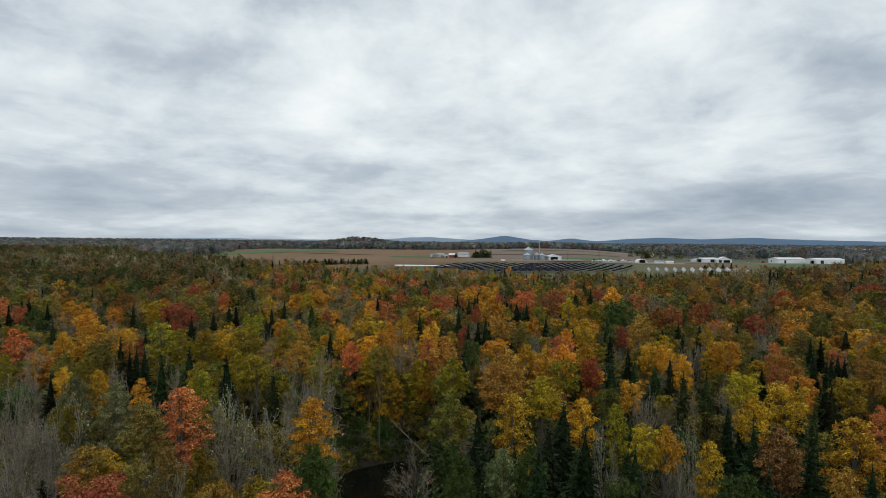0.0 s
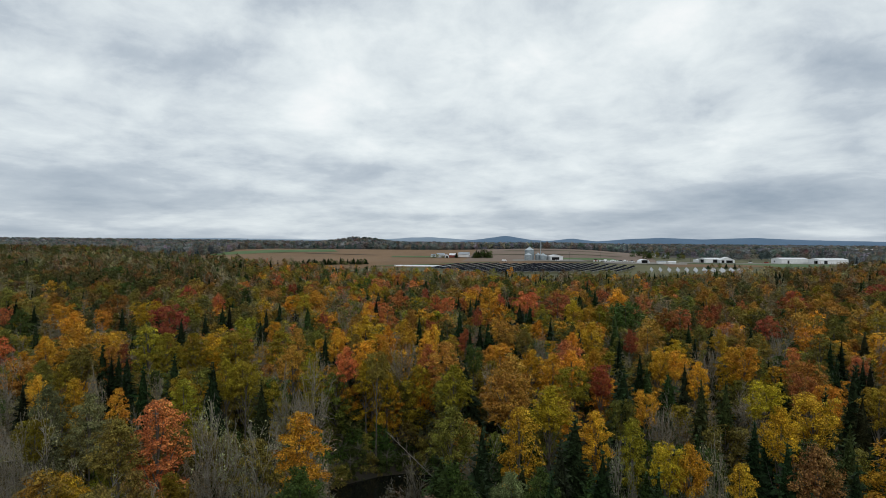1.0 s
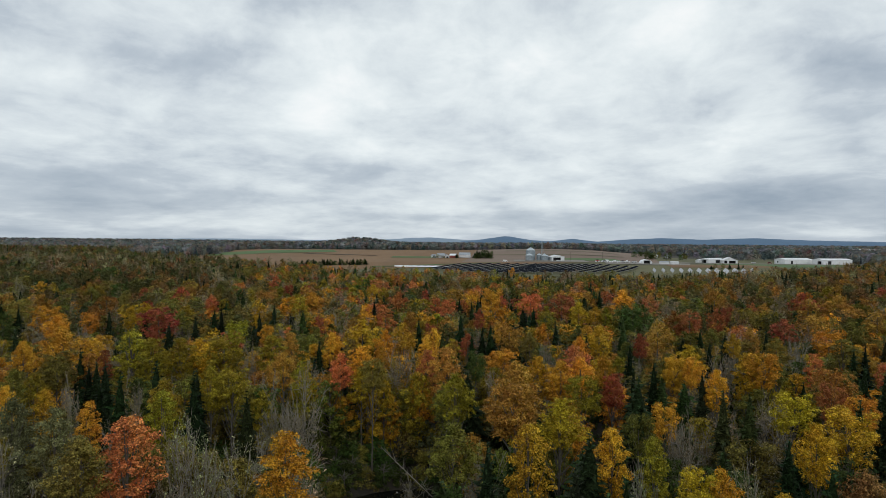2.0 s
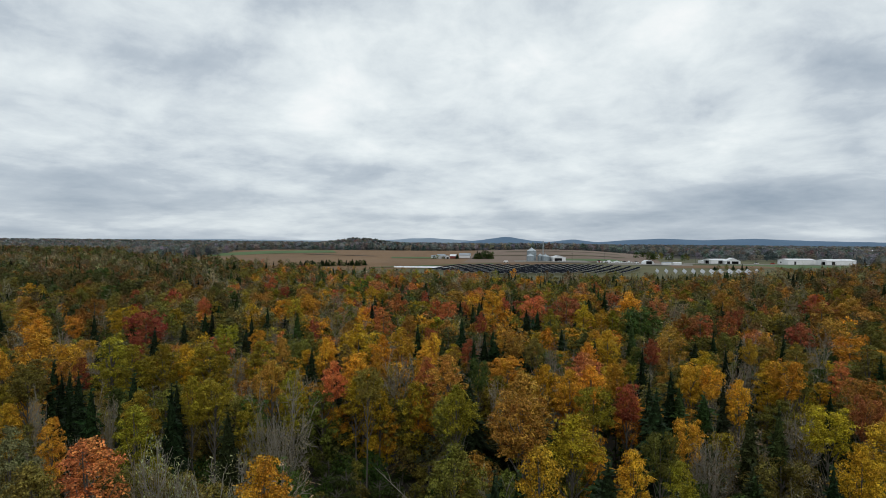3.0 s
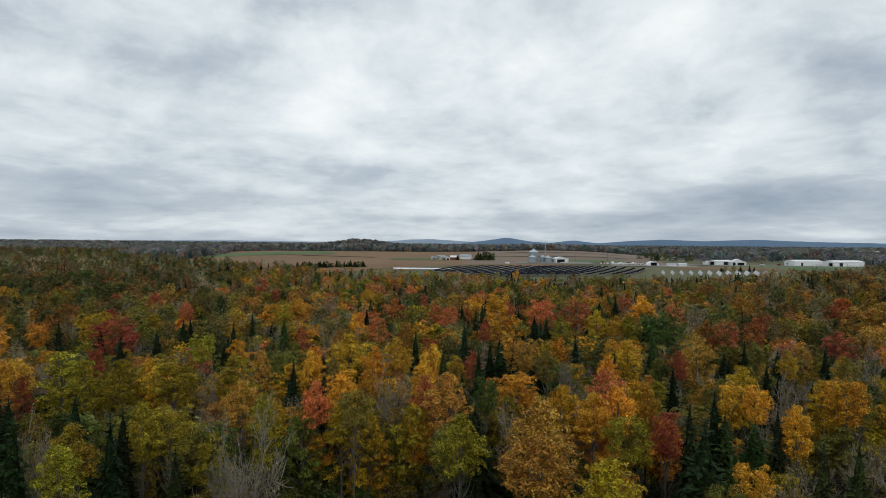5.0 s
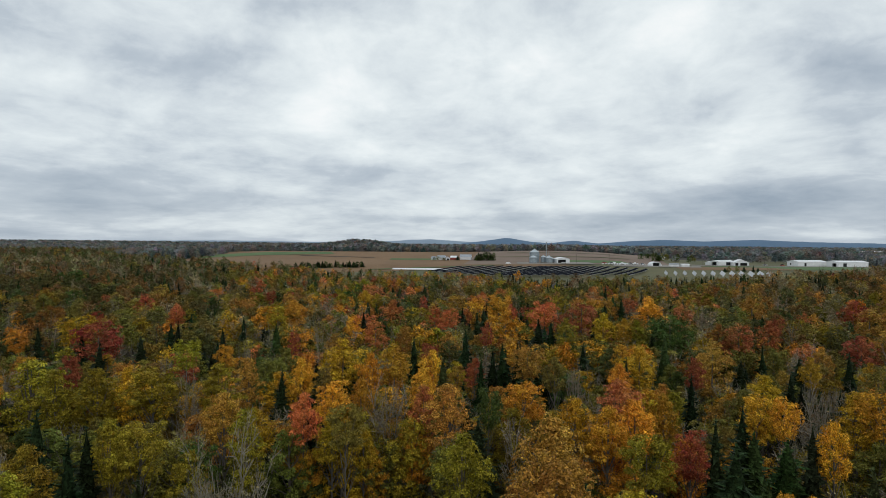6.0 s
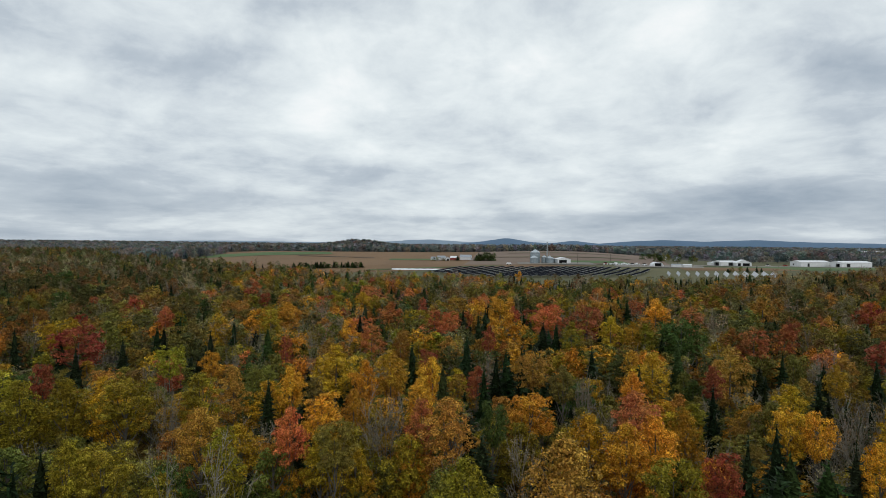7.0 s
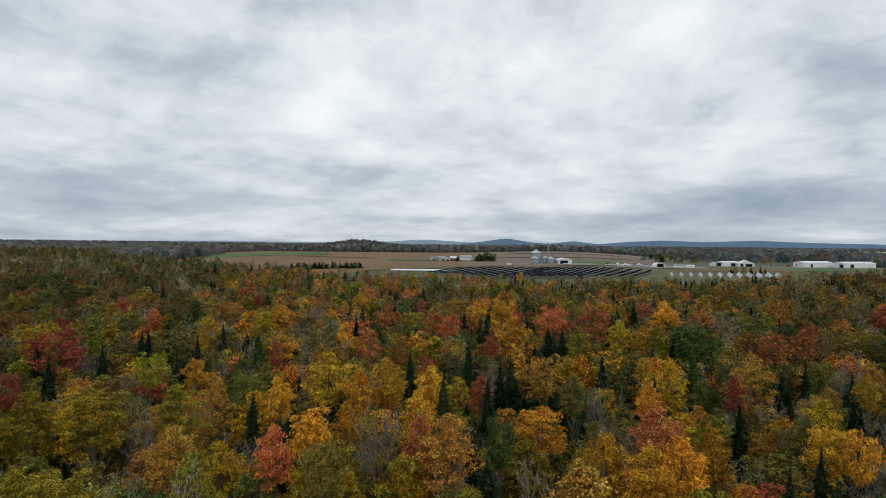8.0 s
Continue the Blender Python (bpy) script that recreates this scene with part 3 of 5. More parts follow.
def plant(c, x, y, width, height, lod):
    """One tree as a thing of its own: an Empty at its foot with crown and trunk."""
    kind = KIND[c]
    forms = MESHES[kind, lod]
    crown_me, wood_me = forms[int(rng.integers(len(forms)))]
    tree = new(NAME.get(c, "turning_tree"))
    tree.location = (x, y, float(ground_z(x, y)))
    tree.rotation_euler = (0, 0, rng.uniform(0, 6.28))
    tree.scale = (width / REF_W, width / REF_W, height / REF_H)
    pn = PART_NAMES[kind]
    crown = new(pn[0], crown_me)
    crown.parent = tree
    if kind == "leafy":
        # the crown keeps its own roundness whatever the height of the stem
        stretch = width / REF_W * (rng.uniform(0.85, 1.12) + max(0.0, 0.16 * (5.8 - width))) / (height / REF_H)
        crown.location = (0, 0, REF_H)
        crown.scale = (1, 1, stretch)
    crown.color = vary(c)
    wood = new(pn[1], wood_me)
    wood.parent = tree
    tagged(tree, LABEL[c], "tree", "trees of the wood")
    return tree


class Mass:
    """Gathers trees into one joined mesh."""

    def __init__(self):
        self.v, self.q, self.t, self.n = [], [], [], 0

    def add(self, vq, x, y, z, w, h, turn, tint):
        v, q = vq
        ca, sa = math.cos(turn), math.sin(turn)
        vx = (v[:, 0] * ca - v[:, 1] * sa) * w + x
        vy = (v[:, 0] * sa + v[:, 1] * ca) * w + y
        self.v.append(np.stack([vx, vy, v[:, 2] * h + z], axis=-1))
        self.q.append(q + self.n)
        self.t.append(np.tile(tint, (len(v), 1)))
        self.n += len(v)

    def build(self, name, label, material=None):
        me = quads_mesh(name, np.concatenate(self.v), np.concatenate(self.q), material or LEAF_FAR, np.concatenate(self.t))
        return tagged(new(name, me), label, "woodland", kind="stuff")


PLOTS = []
PLOTS.append(("coral", [(-11.2, 41.1, 4.6), (-28, 60.9, 5.2), (47.3, 61.1, 1.7), (47.8, 80.8, 2.5), (67.4, 97.1, 2), (-15.8, 98.4, 2.7), (59.5, 101.9, 2.8), (-2.5, 102.7, 2.8), (-78, 103.7, 4.6), (21.4, 103.9, 4.3), (-109.9, 147.9, 2.5), (62.1, 154.2, 5.3), (-14.7, 155.1, 4.3), (71.1, 159.2, 3.8), (-125.9, 163, 3.4), (1.4, 179.4, 3.7), (35.6, 182.4, 6.9), (62.8, 184.8, 6.3), (-2.4, 185.2, 3.8), (-71, 185.3, 3.8), (-72.6, 188.6, 2.6), (27.5, 191.1, 5.9), (-14.5, 194, 6), (58.3, 256.7, 6.2)]))
PLOTS.append(("spruce", [(26.5, 45.8, 1.7), (35.3, 46.4, 1), (8, 46.5, 2.4), (31.9, 48.8, 2.7), (16.9, 49.4, 1.7), (3.2, 49.5, 2), (12.6, 49.7, 3.4), (29.7, 54, 1.5), (10.3, 54.7, 2.6), (3.7, 57.7, 2.8), (31.4, 62.3, 2.8), (13.6, 63.3, 3.3), (46, 73.4, 1.8), (-51.9, 75.4, 0.8), (-30.4, 80.1, 1.6), (-42.3, 80.7, 1.7), (-39.8, 80.7, 1.7), (24.4, 81.7, 3.6), (55.3, 81.7, 2), (-32.5, 85.8, 1.5), (60.7, 88.7, 1.5), (62.8, 88.7, 1.4), (-46.6, 89.1, 1.5), (-39.9, 89.8, 1.5), (26.5, 89.8, 2.8), (62.5, 89.8, 1.4), (36.1, 90, 1.5), (-48.4, 90.1, 1.1)]))
PLOTS.append(("spruce", [(-49.9, 90.8, 1.2), (59.4, 91, 2.2), (29.8, 91.2, 2.8), (-53.3, 94.3, 1.1), (68.2, 105.3, 1.1), (70.2, 105.4, 2.5), (31.7, 107.3, 0.9), (-21.8, 110.7, 2.3), (47.3, 112, 2.3), (5.3, 116.4, 2), (-81.4, 118.9, 2.9), (28.1, 122.2, 1.5), (56.5, 125, 1.9), (-55.3, 125.4, 2.6), (65.8, 126.8, 1.1), (8.1, 129, 2.7), (55.2, 133.1, 1.6), (24.4, 134.3, 3.7), (10.3, 135, 3.2), (-5.4, 135.6, 0.9), (-55.9, 139, 1.2), (4, 141.2, 2.4), (-68.5, 141.6, 1.5), (-77.6, 142.8, 2), (-44.6, 148.8, 2), (-114.3, 150, 2.6), (-104.5, 150.6, 3.1), (-55.1, 152, 2.1)]))
PLOTS.append(("spruce", [(-112.3, 152.1, 1.3), (-58.4, 155.9, 1.9), (-44.8, 161.4, 1.9), (21.1, 161.7, 4.4), (23.9, 161.9, 1.7), (-118.3, 162.9, 2.2), (35.5, 169.8, 1), (-20, 175.6, 3), (8.3, 177.9, 2.4), (10.8, 189.7, 2.9), (5.1, 192.3, 2.6), (54.7, 210.5, 2.9), (77.3, 283.1, 2.4), (80.8, 283.5, 2.4), (168.9, 294.4, 3), (186.4, 296.6, 2.5), (202.4, 298.6, 5.1), (178.1, 302.3, 2.3)]))
PLOTS.append(("green", [(13.6, 42.7, 2), (21.7, 42.8, 1.9), (23.2, 42.9, 1.6), (-11.2, 47, 1.4), (1.6, 47.7, 1.8), (-11, 48.8, 3.3), (7.7, 49.3, 2.2), (5.2, 101.2, 1.7), (-99.3, 138.8, 4.3), (48.8, 157.6, 6.5)]))
PLOTS.append(("olive", [(-24.4, 45.3, 1.9), (-22.8, 47.1, 2.4), (-30.5, 58.4, 3.8), (1, 64.7, 4), (20.3, 69.5, 2.6), (-56.7, 85.7, 2.9), (56.2, 89.4, 3.1), (-55.5, 92.5, 4.1), (-10.2, 93, 2.9), (52.2, 99.8, 2.1), (68.2, 108, 4.8), (59.2, 111.8, 4.2), (-16.4, 112.2, 2.7), (16.4, 118.8, 2.8), (93.3, 140.9, 5.3), (-114.6, 164, 5.1), (-136, 182.6, 6.9), (-97.7, 186.2, 6.4), (-118.7, 202.5, 5.6), (-125.3, 224, 6.9), (11.7, 251, 12)]))
PLOTS.append(("rust", [(-16.3, 40.7, 1.7), (30.8, 43.1, 2.1), (-28.7, 46.1, 3.9), (8.2, 76.2, 5.2), (51.8, 86, 3.8), (9.9, 86.8, 5.6), (66.4, 87.5, 3), (-52.5, 95, 3.3), (-24.1, 96.3, 3.6), (0.5, 99.2, 4.8), (-28.3, 116.2, 3.2), (13.5, 126.5, 4.3), (44.4, 128.3, 5.3), (-8.3, 149.1, 3.1), (108.8, 153.3, 6.3), (-96.6, 173.8, 5.4), (-116.3, 175, 6), (106.1, 176.8, 7.9), (-127.4, 177, 5.5), (120.2, 183.7, 10.1), (93.6, 208, 7.8), (75.3, 214.1, 6.6), (-132.4, 223.2, 5.4), (-103.4, 242.6, 7.5)]))
PLOTS.append(("orange", [(-13.4, 59, 4.2), (-37.8, 71.5, 1.5), (24.5, 73.5, 1.8), (49.2, 77.3, 2.6), (-51.8, 77.9, 2.4), (17.1, 93.4, 3.5), (20.3, 95, 3.6), (49.2, 98, 4), (38.7, 99.2, 2.4), (25.5, 100.4, 3.1), (36.7, 100.9, 3.1), (-13.3, 102.1, 3.5), (-71.3, 107.2, 2.9), (-10.7, 107.2, 2.9), (-60.2, 107.8, 4.1), (-3.1, 110.7, 3), (-69.6, 114.1, 5.9), (-20.4, 115.5, 3.2), (25.3, 116.8, 2.8), (63.3, 118.9, 2.4), (-11.4, 122.3, 3.4), (57.4, 123.5, 1.7), (77, 124.6, 4.7), (-8, 125.3, 4.7), (-1.8, 125.6, 3.4), (-37.2, 130.8, 1.3), (-82.8, 132.8, 4.1)]))
PLOTS.append(("orange", [(-83.9, 145.7, 3), (-94.7, 146.9, 5), (41, 164, 3.4), (-21.5, 169.1, 4.1), (14.6, 169.4, 7), (-41.4, 191.5, 5.2), (59.8, 201.1, 7.6), (16.5, 208.3, 6.4)]))
PLOTS.append(("lemon", [(23.7, 50.2, 1.4), (40.5, 76.3, 3.4), (-78.1, 154.8, 5.8), (-26.5, 225.6, 4.6)]))
PLOTS.append(("red", [(-24.7, 40.4, 4.2), (22.5, 86.1, 2.4), (-53.3, 100.3, 2.1), (-54.6, 117.3, 2.4), (4.7, 120.6, 2.1), (38.2, 121.3, 2.5), (-2.4, 133.1, 1.6), (77.4, 140, 4.3), (-66, 143, 6.4), (-29.9, 147.6, 2.5), (9.2, 156.9, 2.2), (77.4, 166.8, 2.3), (-82.6, 169.4, 2.3), (152, 195.6, 2.7), (19, 197.2, 2.7), (118.6, 199.5, 6.8), (-88, 201.6, 5.5), (-106, 212.2, 3.3), (-6.8, 223.1, 2.7), (-59.1, 226.8, 3.1), (171, 228.2, 7)]))
PLOTS.append(("bare", [(-30.1, 42.4, 2.3), (-20.8, 43.7, 2.7), (-34.6, 45.7, 1.9), (19.7, 45.8, 1.6), (-41.2, 54.9, 3), (-16.3, 55, 3.6), (16.2, 56, 1.5), (25, 56.3, 2.3), (-41.1, 59.1, 3.2), (-38, 60.9, 3.5), (-24.5, 62.2, 1.9), (-23.4, 63.9, 4.2), (-53.6, 70.8, 3.2), (25.4, 71.8, 2.7), (-55.2, 77.4, 2.4), (-43.4, 77.7, 2.4), (-17.7, 78.5, 3), (-48.2, 84.3, 2.3), (-40.6, 84.5, 2.3), (-19.2, 85.1, 4.7), (-22.6, 87.1, 3), (-63.8, 89.1, 4.9), (45, 101.2, 4.5), (-6.6, 104.3, 4.6), (-33.2, 109, 2.6), (67.1, 118.4, 3.7), (19.5, 120.7, 2.5), (-72.3, 123.3, 3.8)]))
PLOTS.append(("bare", [(-21.4, 135.3, 2.8), (-37.2, 141, 2.9), (-27.3, 162.4, 3.3), (-102.5, 168.9, 3.5), (129.8, 179.5, 4.9), (113.1, 225.8, 6.2), (-90.9, 232, 3.2), (-93.7, 253.5, 9.6)]))
PLOTS.append(("yg", [(-31.4, 87.5, 3), (-28.5, 87.6, 3.6), (-31.9, 75, 3.6), (-34.4, 80.8, 3), (-19.9, 46.7, 3), (-40.3, 61.3, 1.9), (19, 61.8, 2.5), (53.7, 75, 3.3), (-52.5, 83.7, 3.2), (1.6, 84.4, 4), (18.1, 84.9, 3.5), (-65.8, 85.4, 1.8), (-19.5, 90.4, 3.4), (71.8, 94.2, 3.9), (11.5, 94.7, 1.9), (-48, 104.3, 4.3), (-36.2, 104.9, 5), (-52.4, 106.1, 6.2), (-44.2, 106.5, 4.4), (-29.6, 109.4, 4.5), (-43, 129, 3.5), (110.1, 149.4, 5.1), (27, 160.5, 3.8), (43.8, 164.2, 3.9), (-43, 181.6, 4.4), (35.2, 210.1, 5.8), (147.5, 230.2, 8.7)]))
PLOTS.append(("gold", [(-28.6, 48.3, 1.8), (39.6, 54.3, 4.6), (19.5, 54.4, 2), (21.7, 55, 2.5), (7.7, 62.2, 4), (16, 64.4, 2.9), (35.7, 65.1, 2.9), (42.7, 70.5, 4.1), (12.8, 72.4, 4.2), (-46.6, 77.2, 2.4), (38.1, 89.9, 2.8), (14.3, 96.5, 4), (47.3, 99.6, 3.4), (-16.6, 127.6, 5.7), (31.9, 127.6, 4.8), (36.9, 166.1, 4.6), (-83.5, 270.7, 3.2)]))
PLOTS.append(("pine", [(39, 59.5, 2.4), (49.3, 71.9, 3.2), (-22.5, 75.9, 3.1), (33.3, 78.3, 4), (36.5, 78.4, 3), (-0.2, 119.5, 4.1), (86.3, 121.6, 4.2), (40.2, 138.1, 4.3), (-35.6, 155, 4.2), (-209.6, 276.3, 9.5), (-187.6, 279.4, 7.7), (-68.9, 281, 5.8), (-182.4, 295.6, 11.1), (218.8, 303, 10.4), (232.2, 304.4, 7.3), (-100.7, 306.3, 5.2), (-162.4, 313.3, 10.7), (-165.5, 370.5, 8.9), (-112.1, 396.3, 10.9)]))
PLOTS.append(("sage", [(5.4, 49.3, 2.5), (-37.8, 66.1, 3.6), (-47.3, 73.1, 3.3)]))
PLOTS.append(("copper", [(31.9, 53.4, 3.7)]))


# crowns in plain view: their middles stand at the canopy's height, whatever the ground does below
CANOPY, DRAW = 20.4, 0.955
taken = []
for c, spots in PLOTS:
    for x, y, w in spots:
        x, y = x * DRAW, y * DRAW
        kind, foot = KIND[c], float(ground_z(x, y))
        if kind in ("spruce", "hemlock"):
            width = min(max(w * 2.0, 5.4), 10.0) if kind == "spruce" else min(max(w * 1.15, 4.5), 9.0)
            height = CANOPY + rng.uniform(0.6, 2.2) - foot
        else:
            width = min(max(w * 1.36, 3.2), 11.0)
            height = CANOPY + 0.38 * width + rng.uniform(-0.3, 0.5) - foot
        plant(c, x, y, width, height, 0 if y < 118 else 1)
        taken.append((x, y, width * 0.36))
KEY = np.array([(x, y, r / 0.36) for x, y, r in taken])
# trees on the creek's far bank, seen down to the water, and low growth on the near one
BANK = [
    ("olive", -16.5, 93, 7.0, 12.0), ("yg", -3.6, 95, 7.0, 13.0), ("bare", 0.4, 93, 6.0, 12.0), ("pine", 26.4, 85, 6.2, 14.6), ("pine", 29.3, 86.5, 6.6, 15.0), ("pine", 32.2, 86, 6.2, 14.2), ("pine", 28.4, 82.4, 5.6, 13.2), ("green", -20, 90, 6.0, 9.0), ("yg", -10.5, 98, 8.0, 13.5),
    ("olive", -6.8, 96, 6.5, 10.0), ("pine", -13.4, 95, 6.5, 8.5), ("bare", -3.7, 71, 6.0, 9.5), ("green", 2.6, 79, 5.0, 6.5), ("green", -6.8, 71, 2.6, 1.8),
    ("spruce", 3.6, 93, 8.0, 13.0), ("green", -17.8, 84, 4.5, 6.0), ("olive", -18.0, 77, 5.0, 7.0),
]
BANK += [
    ("gold", -11.7, 92.6, 5.7, 13.9),
    ("rust", -16.9, 94.9, 4.3, 12.4),
    ("orange", -3.6, 95.8, 3.5, 12.7),
    ("gold", -8.7, 93.9, 3.5, 12.1),
    ("gold", -9.1, 96, 5.5, 5.3),
    ("orange", -14.4, 94, 3.5, 9.4),
    ("gold", -11, 94.4, 7, 9.6),
    ("gold", -7.7, 94.5, 3.9, 9.6),
    ("orange", -2.9, 95.5, 4.3, 10.1),
    ("bare", -0.1, 92.9, 3.5, 5),
]
BRUSH = [
    (-14.6, 87.4, 4.6, 3.0), (-12.4, 88.4, 4.4, 2.6), (-10.4, 88.0, 4.2, 2.6), (-8.0, 88.6, 4.4, 2.8), (-5.8, 88.8, 4.2, 2.6), (-3.6, 88.8, 4.4, 2.8), (-1.2, 88.6, 4.4, 3.0),
    (-16.8, 85.0, 4.6, 3.6), (-11.4, 73.0, 3.4, 2.0), (-3.9, 74.0, 3.2, 2.0), (-15.2, 91.5, 4.4, 3.0), (-11.6, 91.5, 4.6, 3.2), (-8.6, 91.2, 4.4, 3.4), (-5.4, 91.5, 4.6, 3.0),
    (-1.8, 91.2, 4.8, 3.6), (-13.4, 92.2, 4.6, 4.2), (-9.9, 92.4, 4.8, 4.4), (-14.9, 84.2, 4.0, 2.4), (-13.0, 85.8, 4.2, 2.4), (-16.4, 81.6, 4.2, 3.0), (-15.8, 79.0, 4.0, 2.6),
]
BANK += [(("green", "olive")[k % 3 // 2], *spot) for k, spot in enumerate(BRUSH)]
for c, x, y, width, height in BANK:
    plant(c, x, y, width, height, 0)
    taken.append((x, y, width * 0.36))
taken = np.array(taken)


def mix_at(x, y):
    """Shares of the kinds of trees about a place in the wood."""
    if y < 78:
        return (dict(bare=36, olive=28, sage=7, green=7, yg=7, spruce=5, gold=2, rust=2) if x < -4 else dict(spruce=30, pine=32, green=20, olive=9, bare=9))
    if y < 125:
        return dict(gold=10, orange=6, yg=20, olive=26, rust=7, bare=18, spruce=5, sage=4, green=9) if x < 5 else dict(gold=16, orange=11, yg=17, olive=19, rust=10, bare=15, spruce=8, green=7)
    # away from the middle bearings the mix turns to darker, duller tints
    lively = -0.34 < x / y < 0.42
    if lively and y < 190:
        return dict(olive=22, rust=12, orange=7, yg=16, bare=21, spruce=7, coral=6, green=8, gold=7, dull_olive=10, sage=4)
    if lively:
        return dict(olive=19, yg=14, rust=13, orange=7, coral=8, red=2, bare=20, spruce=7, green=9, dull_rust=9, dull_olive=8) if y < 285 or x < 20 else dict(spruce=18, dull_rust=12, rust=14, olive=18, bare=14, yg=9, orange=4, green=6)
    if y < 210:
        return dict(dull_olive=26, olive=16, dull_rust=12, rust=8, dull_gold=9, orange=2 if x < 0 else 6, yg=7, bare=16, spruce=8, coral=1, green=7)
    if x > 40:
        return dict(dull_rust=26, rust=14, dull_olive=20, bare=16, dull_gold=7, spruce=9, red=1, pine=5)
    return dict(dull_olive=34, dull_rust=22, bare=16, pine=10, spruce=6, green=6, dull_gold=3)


def wooded(x, y):
    """Where the wood stands: its far edge bends round meadow and fields."""
    edge = np.interp(x, [-330, -200, -150, -110, -60, 0, 60, 140, 200, 270, 340], [560, 455, 425, 395, 365, 342, 332, 336, 350, 380, 425])
    if x > 200:
        edge = min(edge + (x - 200) * 0.15, 520)
    if x < -335:
        edge = 3000
    return y < edge


near_wood, near_stems, near_limbs, near_conifers = Mass(), Mass(), Mass(), Mass()
counts = {}
things = 0
step_rows = []
y = -30.0
while y < 640:
    step = 5.2 if y < 34 else 4.5 if y < 130 else 4.6 if y < 230 else 5.4 if y < 400 else 7.0
    half = max(0.83 * max(y, 0) + 26, 100)
    for x in np.arange(-half, half, step):
        step_rows.append((x + rng.uniform(-0.45, 0.45) * step, y + rng.uniform(-0.45, 0.45) * step))
    y += step * 0.95
for x, y in step_rows:
    if not wooded(x, y):
        continue
    cy = 81 + 4 * math.sin(x / 13.0)
    if abs(y - cy) < 1.6 + 7.0 * math.exp(-(((x + 6) / 9.0) ** 2)):
        continue
    if 38 < y < 80 and -0.20 < x / y < -0.03:
        continue
    if len(taken):
        dd = np.hypot(taken[:, 0] - x, taken[:, 1] - y)
        if (dd < taken[:, 2] + 0.9).any():
            continue
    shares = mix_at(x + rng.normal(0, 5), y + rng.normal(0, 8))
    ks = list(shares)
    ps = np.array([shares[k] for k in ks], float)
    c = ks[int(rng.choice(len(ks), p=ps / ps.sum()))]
    # conifers keep together in stands
    stand = noise.noise((x / 22.0, y / 34.0, 4.7))
    if y > 70 and c not in ("spruce", "pine") and stand > 0.16 and rng.random() < (0.50 if abs(x / y) < 0.5 else 0.3):
        c = "spruce" if rng.random() < 0.75 else "pine"
    elif y > 70 and c == "spruce" and stand < -0.05:
        c = "olive"
    if y > 285 and 15 < x < 240 and rng.random() < 0.42:
        c = "spruce"
    kind = KIND[c]
    width = rng.uniform(4.4, 7.2) if kind != "spruce" else rng.uniform(4.4, 6.8)
    height = rng.uniform(11.8, 15.2) if kind != "spruce" else rng.uniform(9.8, 13.8)
    # the understorey stays below the crowns that stand behind it
    behind = KEY[:, 1] - y
    side = np.abs(KEY[:, 0] - x * KEY[:, 1] / max(y, 20.0))
    hides = (behind > 0) & (behind < 16) & (side < 0.42 * KEY[:, 2] + 0.36 * width)
    if hides.any():
        height = min(height, max(6.0, CANOPY - 2.6 + 0.10 * float(behind[hides].min()) - float(ground_z(x, y))))
    edge_view = abs(x) < 0.80 * y + 6 and y > 38
    name = NAME.get(c, "turning_tree")
    if edge_view and y < 132 and counts.get(name, 0) < 230:
        counts[name] = counts.get(name, 0) + 1
        plant(c, x, y, width, height, 0)
        continue
    lod = 3 if y < 30 else 1 if 36 < y < 155 and edge_view else 2 if y < 250 and abs(x) < 0.86 * y + 12 else 3
    forms = SHAPES[kind, lod]
    crown, wood = forms[int(rng.integers(len(forms)))]
    turn, z = rng.uniform(0, 6.28), float(ground_z(x, y))
    if kind == "leafy":
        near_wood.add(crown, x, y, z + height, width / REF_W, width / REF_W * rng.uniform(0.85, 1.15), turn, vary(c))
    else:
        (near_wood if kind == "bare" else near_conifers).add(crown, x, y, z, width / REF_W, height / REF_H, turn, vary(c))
    if (30 < y < 170) or (kind == "bare" and y > 30):
        (near_limbs if kind == "bare" else near_stems).add(wood, x, y, z, width / REF_W, height / REF_H, turn, (0, 0, 0, 1))
# low growth under the trees
for _ in range(520):
    y = math.sqrt(rng.uniform(38 ** 2, 150 ** 2))
    x = rng.uniform(-1, 1) * (0.80 * y + 6)
    if abs(y - 80 - 4 * math.sin(x / 13.0)) < 4 or (38 < y < 89 and -0.215 < x / y < 0.01):
        continue
    c = ("olive", "green", "sage", "green", "olive", "yg")[int(rng.integers(6))]
    f = SHAPES["leafy", 3][int(rng.integers(7))][0]
    w = rng.uniform(3.0, 5.5)
    near_wood.add(f, x, y, float(ground_z(x, y)) + rng.uniform(3.5, 7.0), w / REF_W, w / REF_W * 0.9, rng.uniform(0, 6.28), vary(c))
near_wood.build("woodland", "mixed autumn woodland of orange, olive and dark green trees")
near_conifers.build("woodland_conifers", "dark green pointed conifers among the autumn trees", NEEDLE_FAR)
near_stems.build("woodland_stems", "dark grey trunks of the wood", BARK)
near_limbs.build("woodland_limbs", "pale bare limbs of leafless trees", TWIG)

# far woods: coarser crowns in hazed tints, thinning out towards the hills
far_form = [broadleaf(20, 3.6, s, False, 7)[0] for s in ("round", "spread", "tall")]
far_spruce = [conifer(16, 3.0, 5, 1.1)[0]]
far_wood, far_conifers = Mass(), Mass()


def clear_land(x, y):
    """Fields, yards and meadows where no wood stands."""
    if math.hypot(x - 990, y - 1345) < 100:
        return True
    if 551 < y < 673 and 261 < x < 459:
        return True
    if y < 882 and -291 - max(0, y - 786) * 0.3 < x < 287 + max(0, y - 438) * 0.75:
        return True
    return False


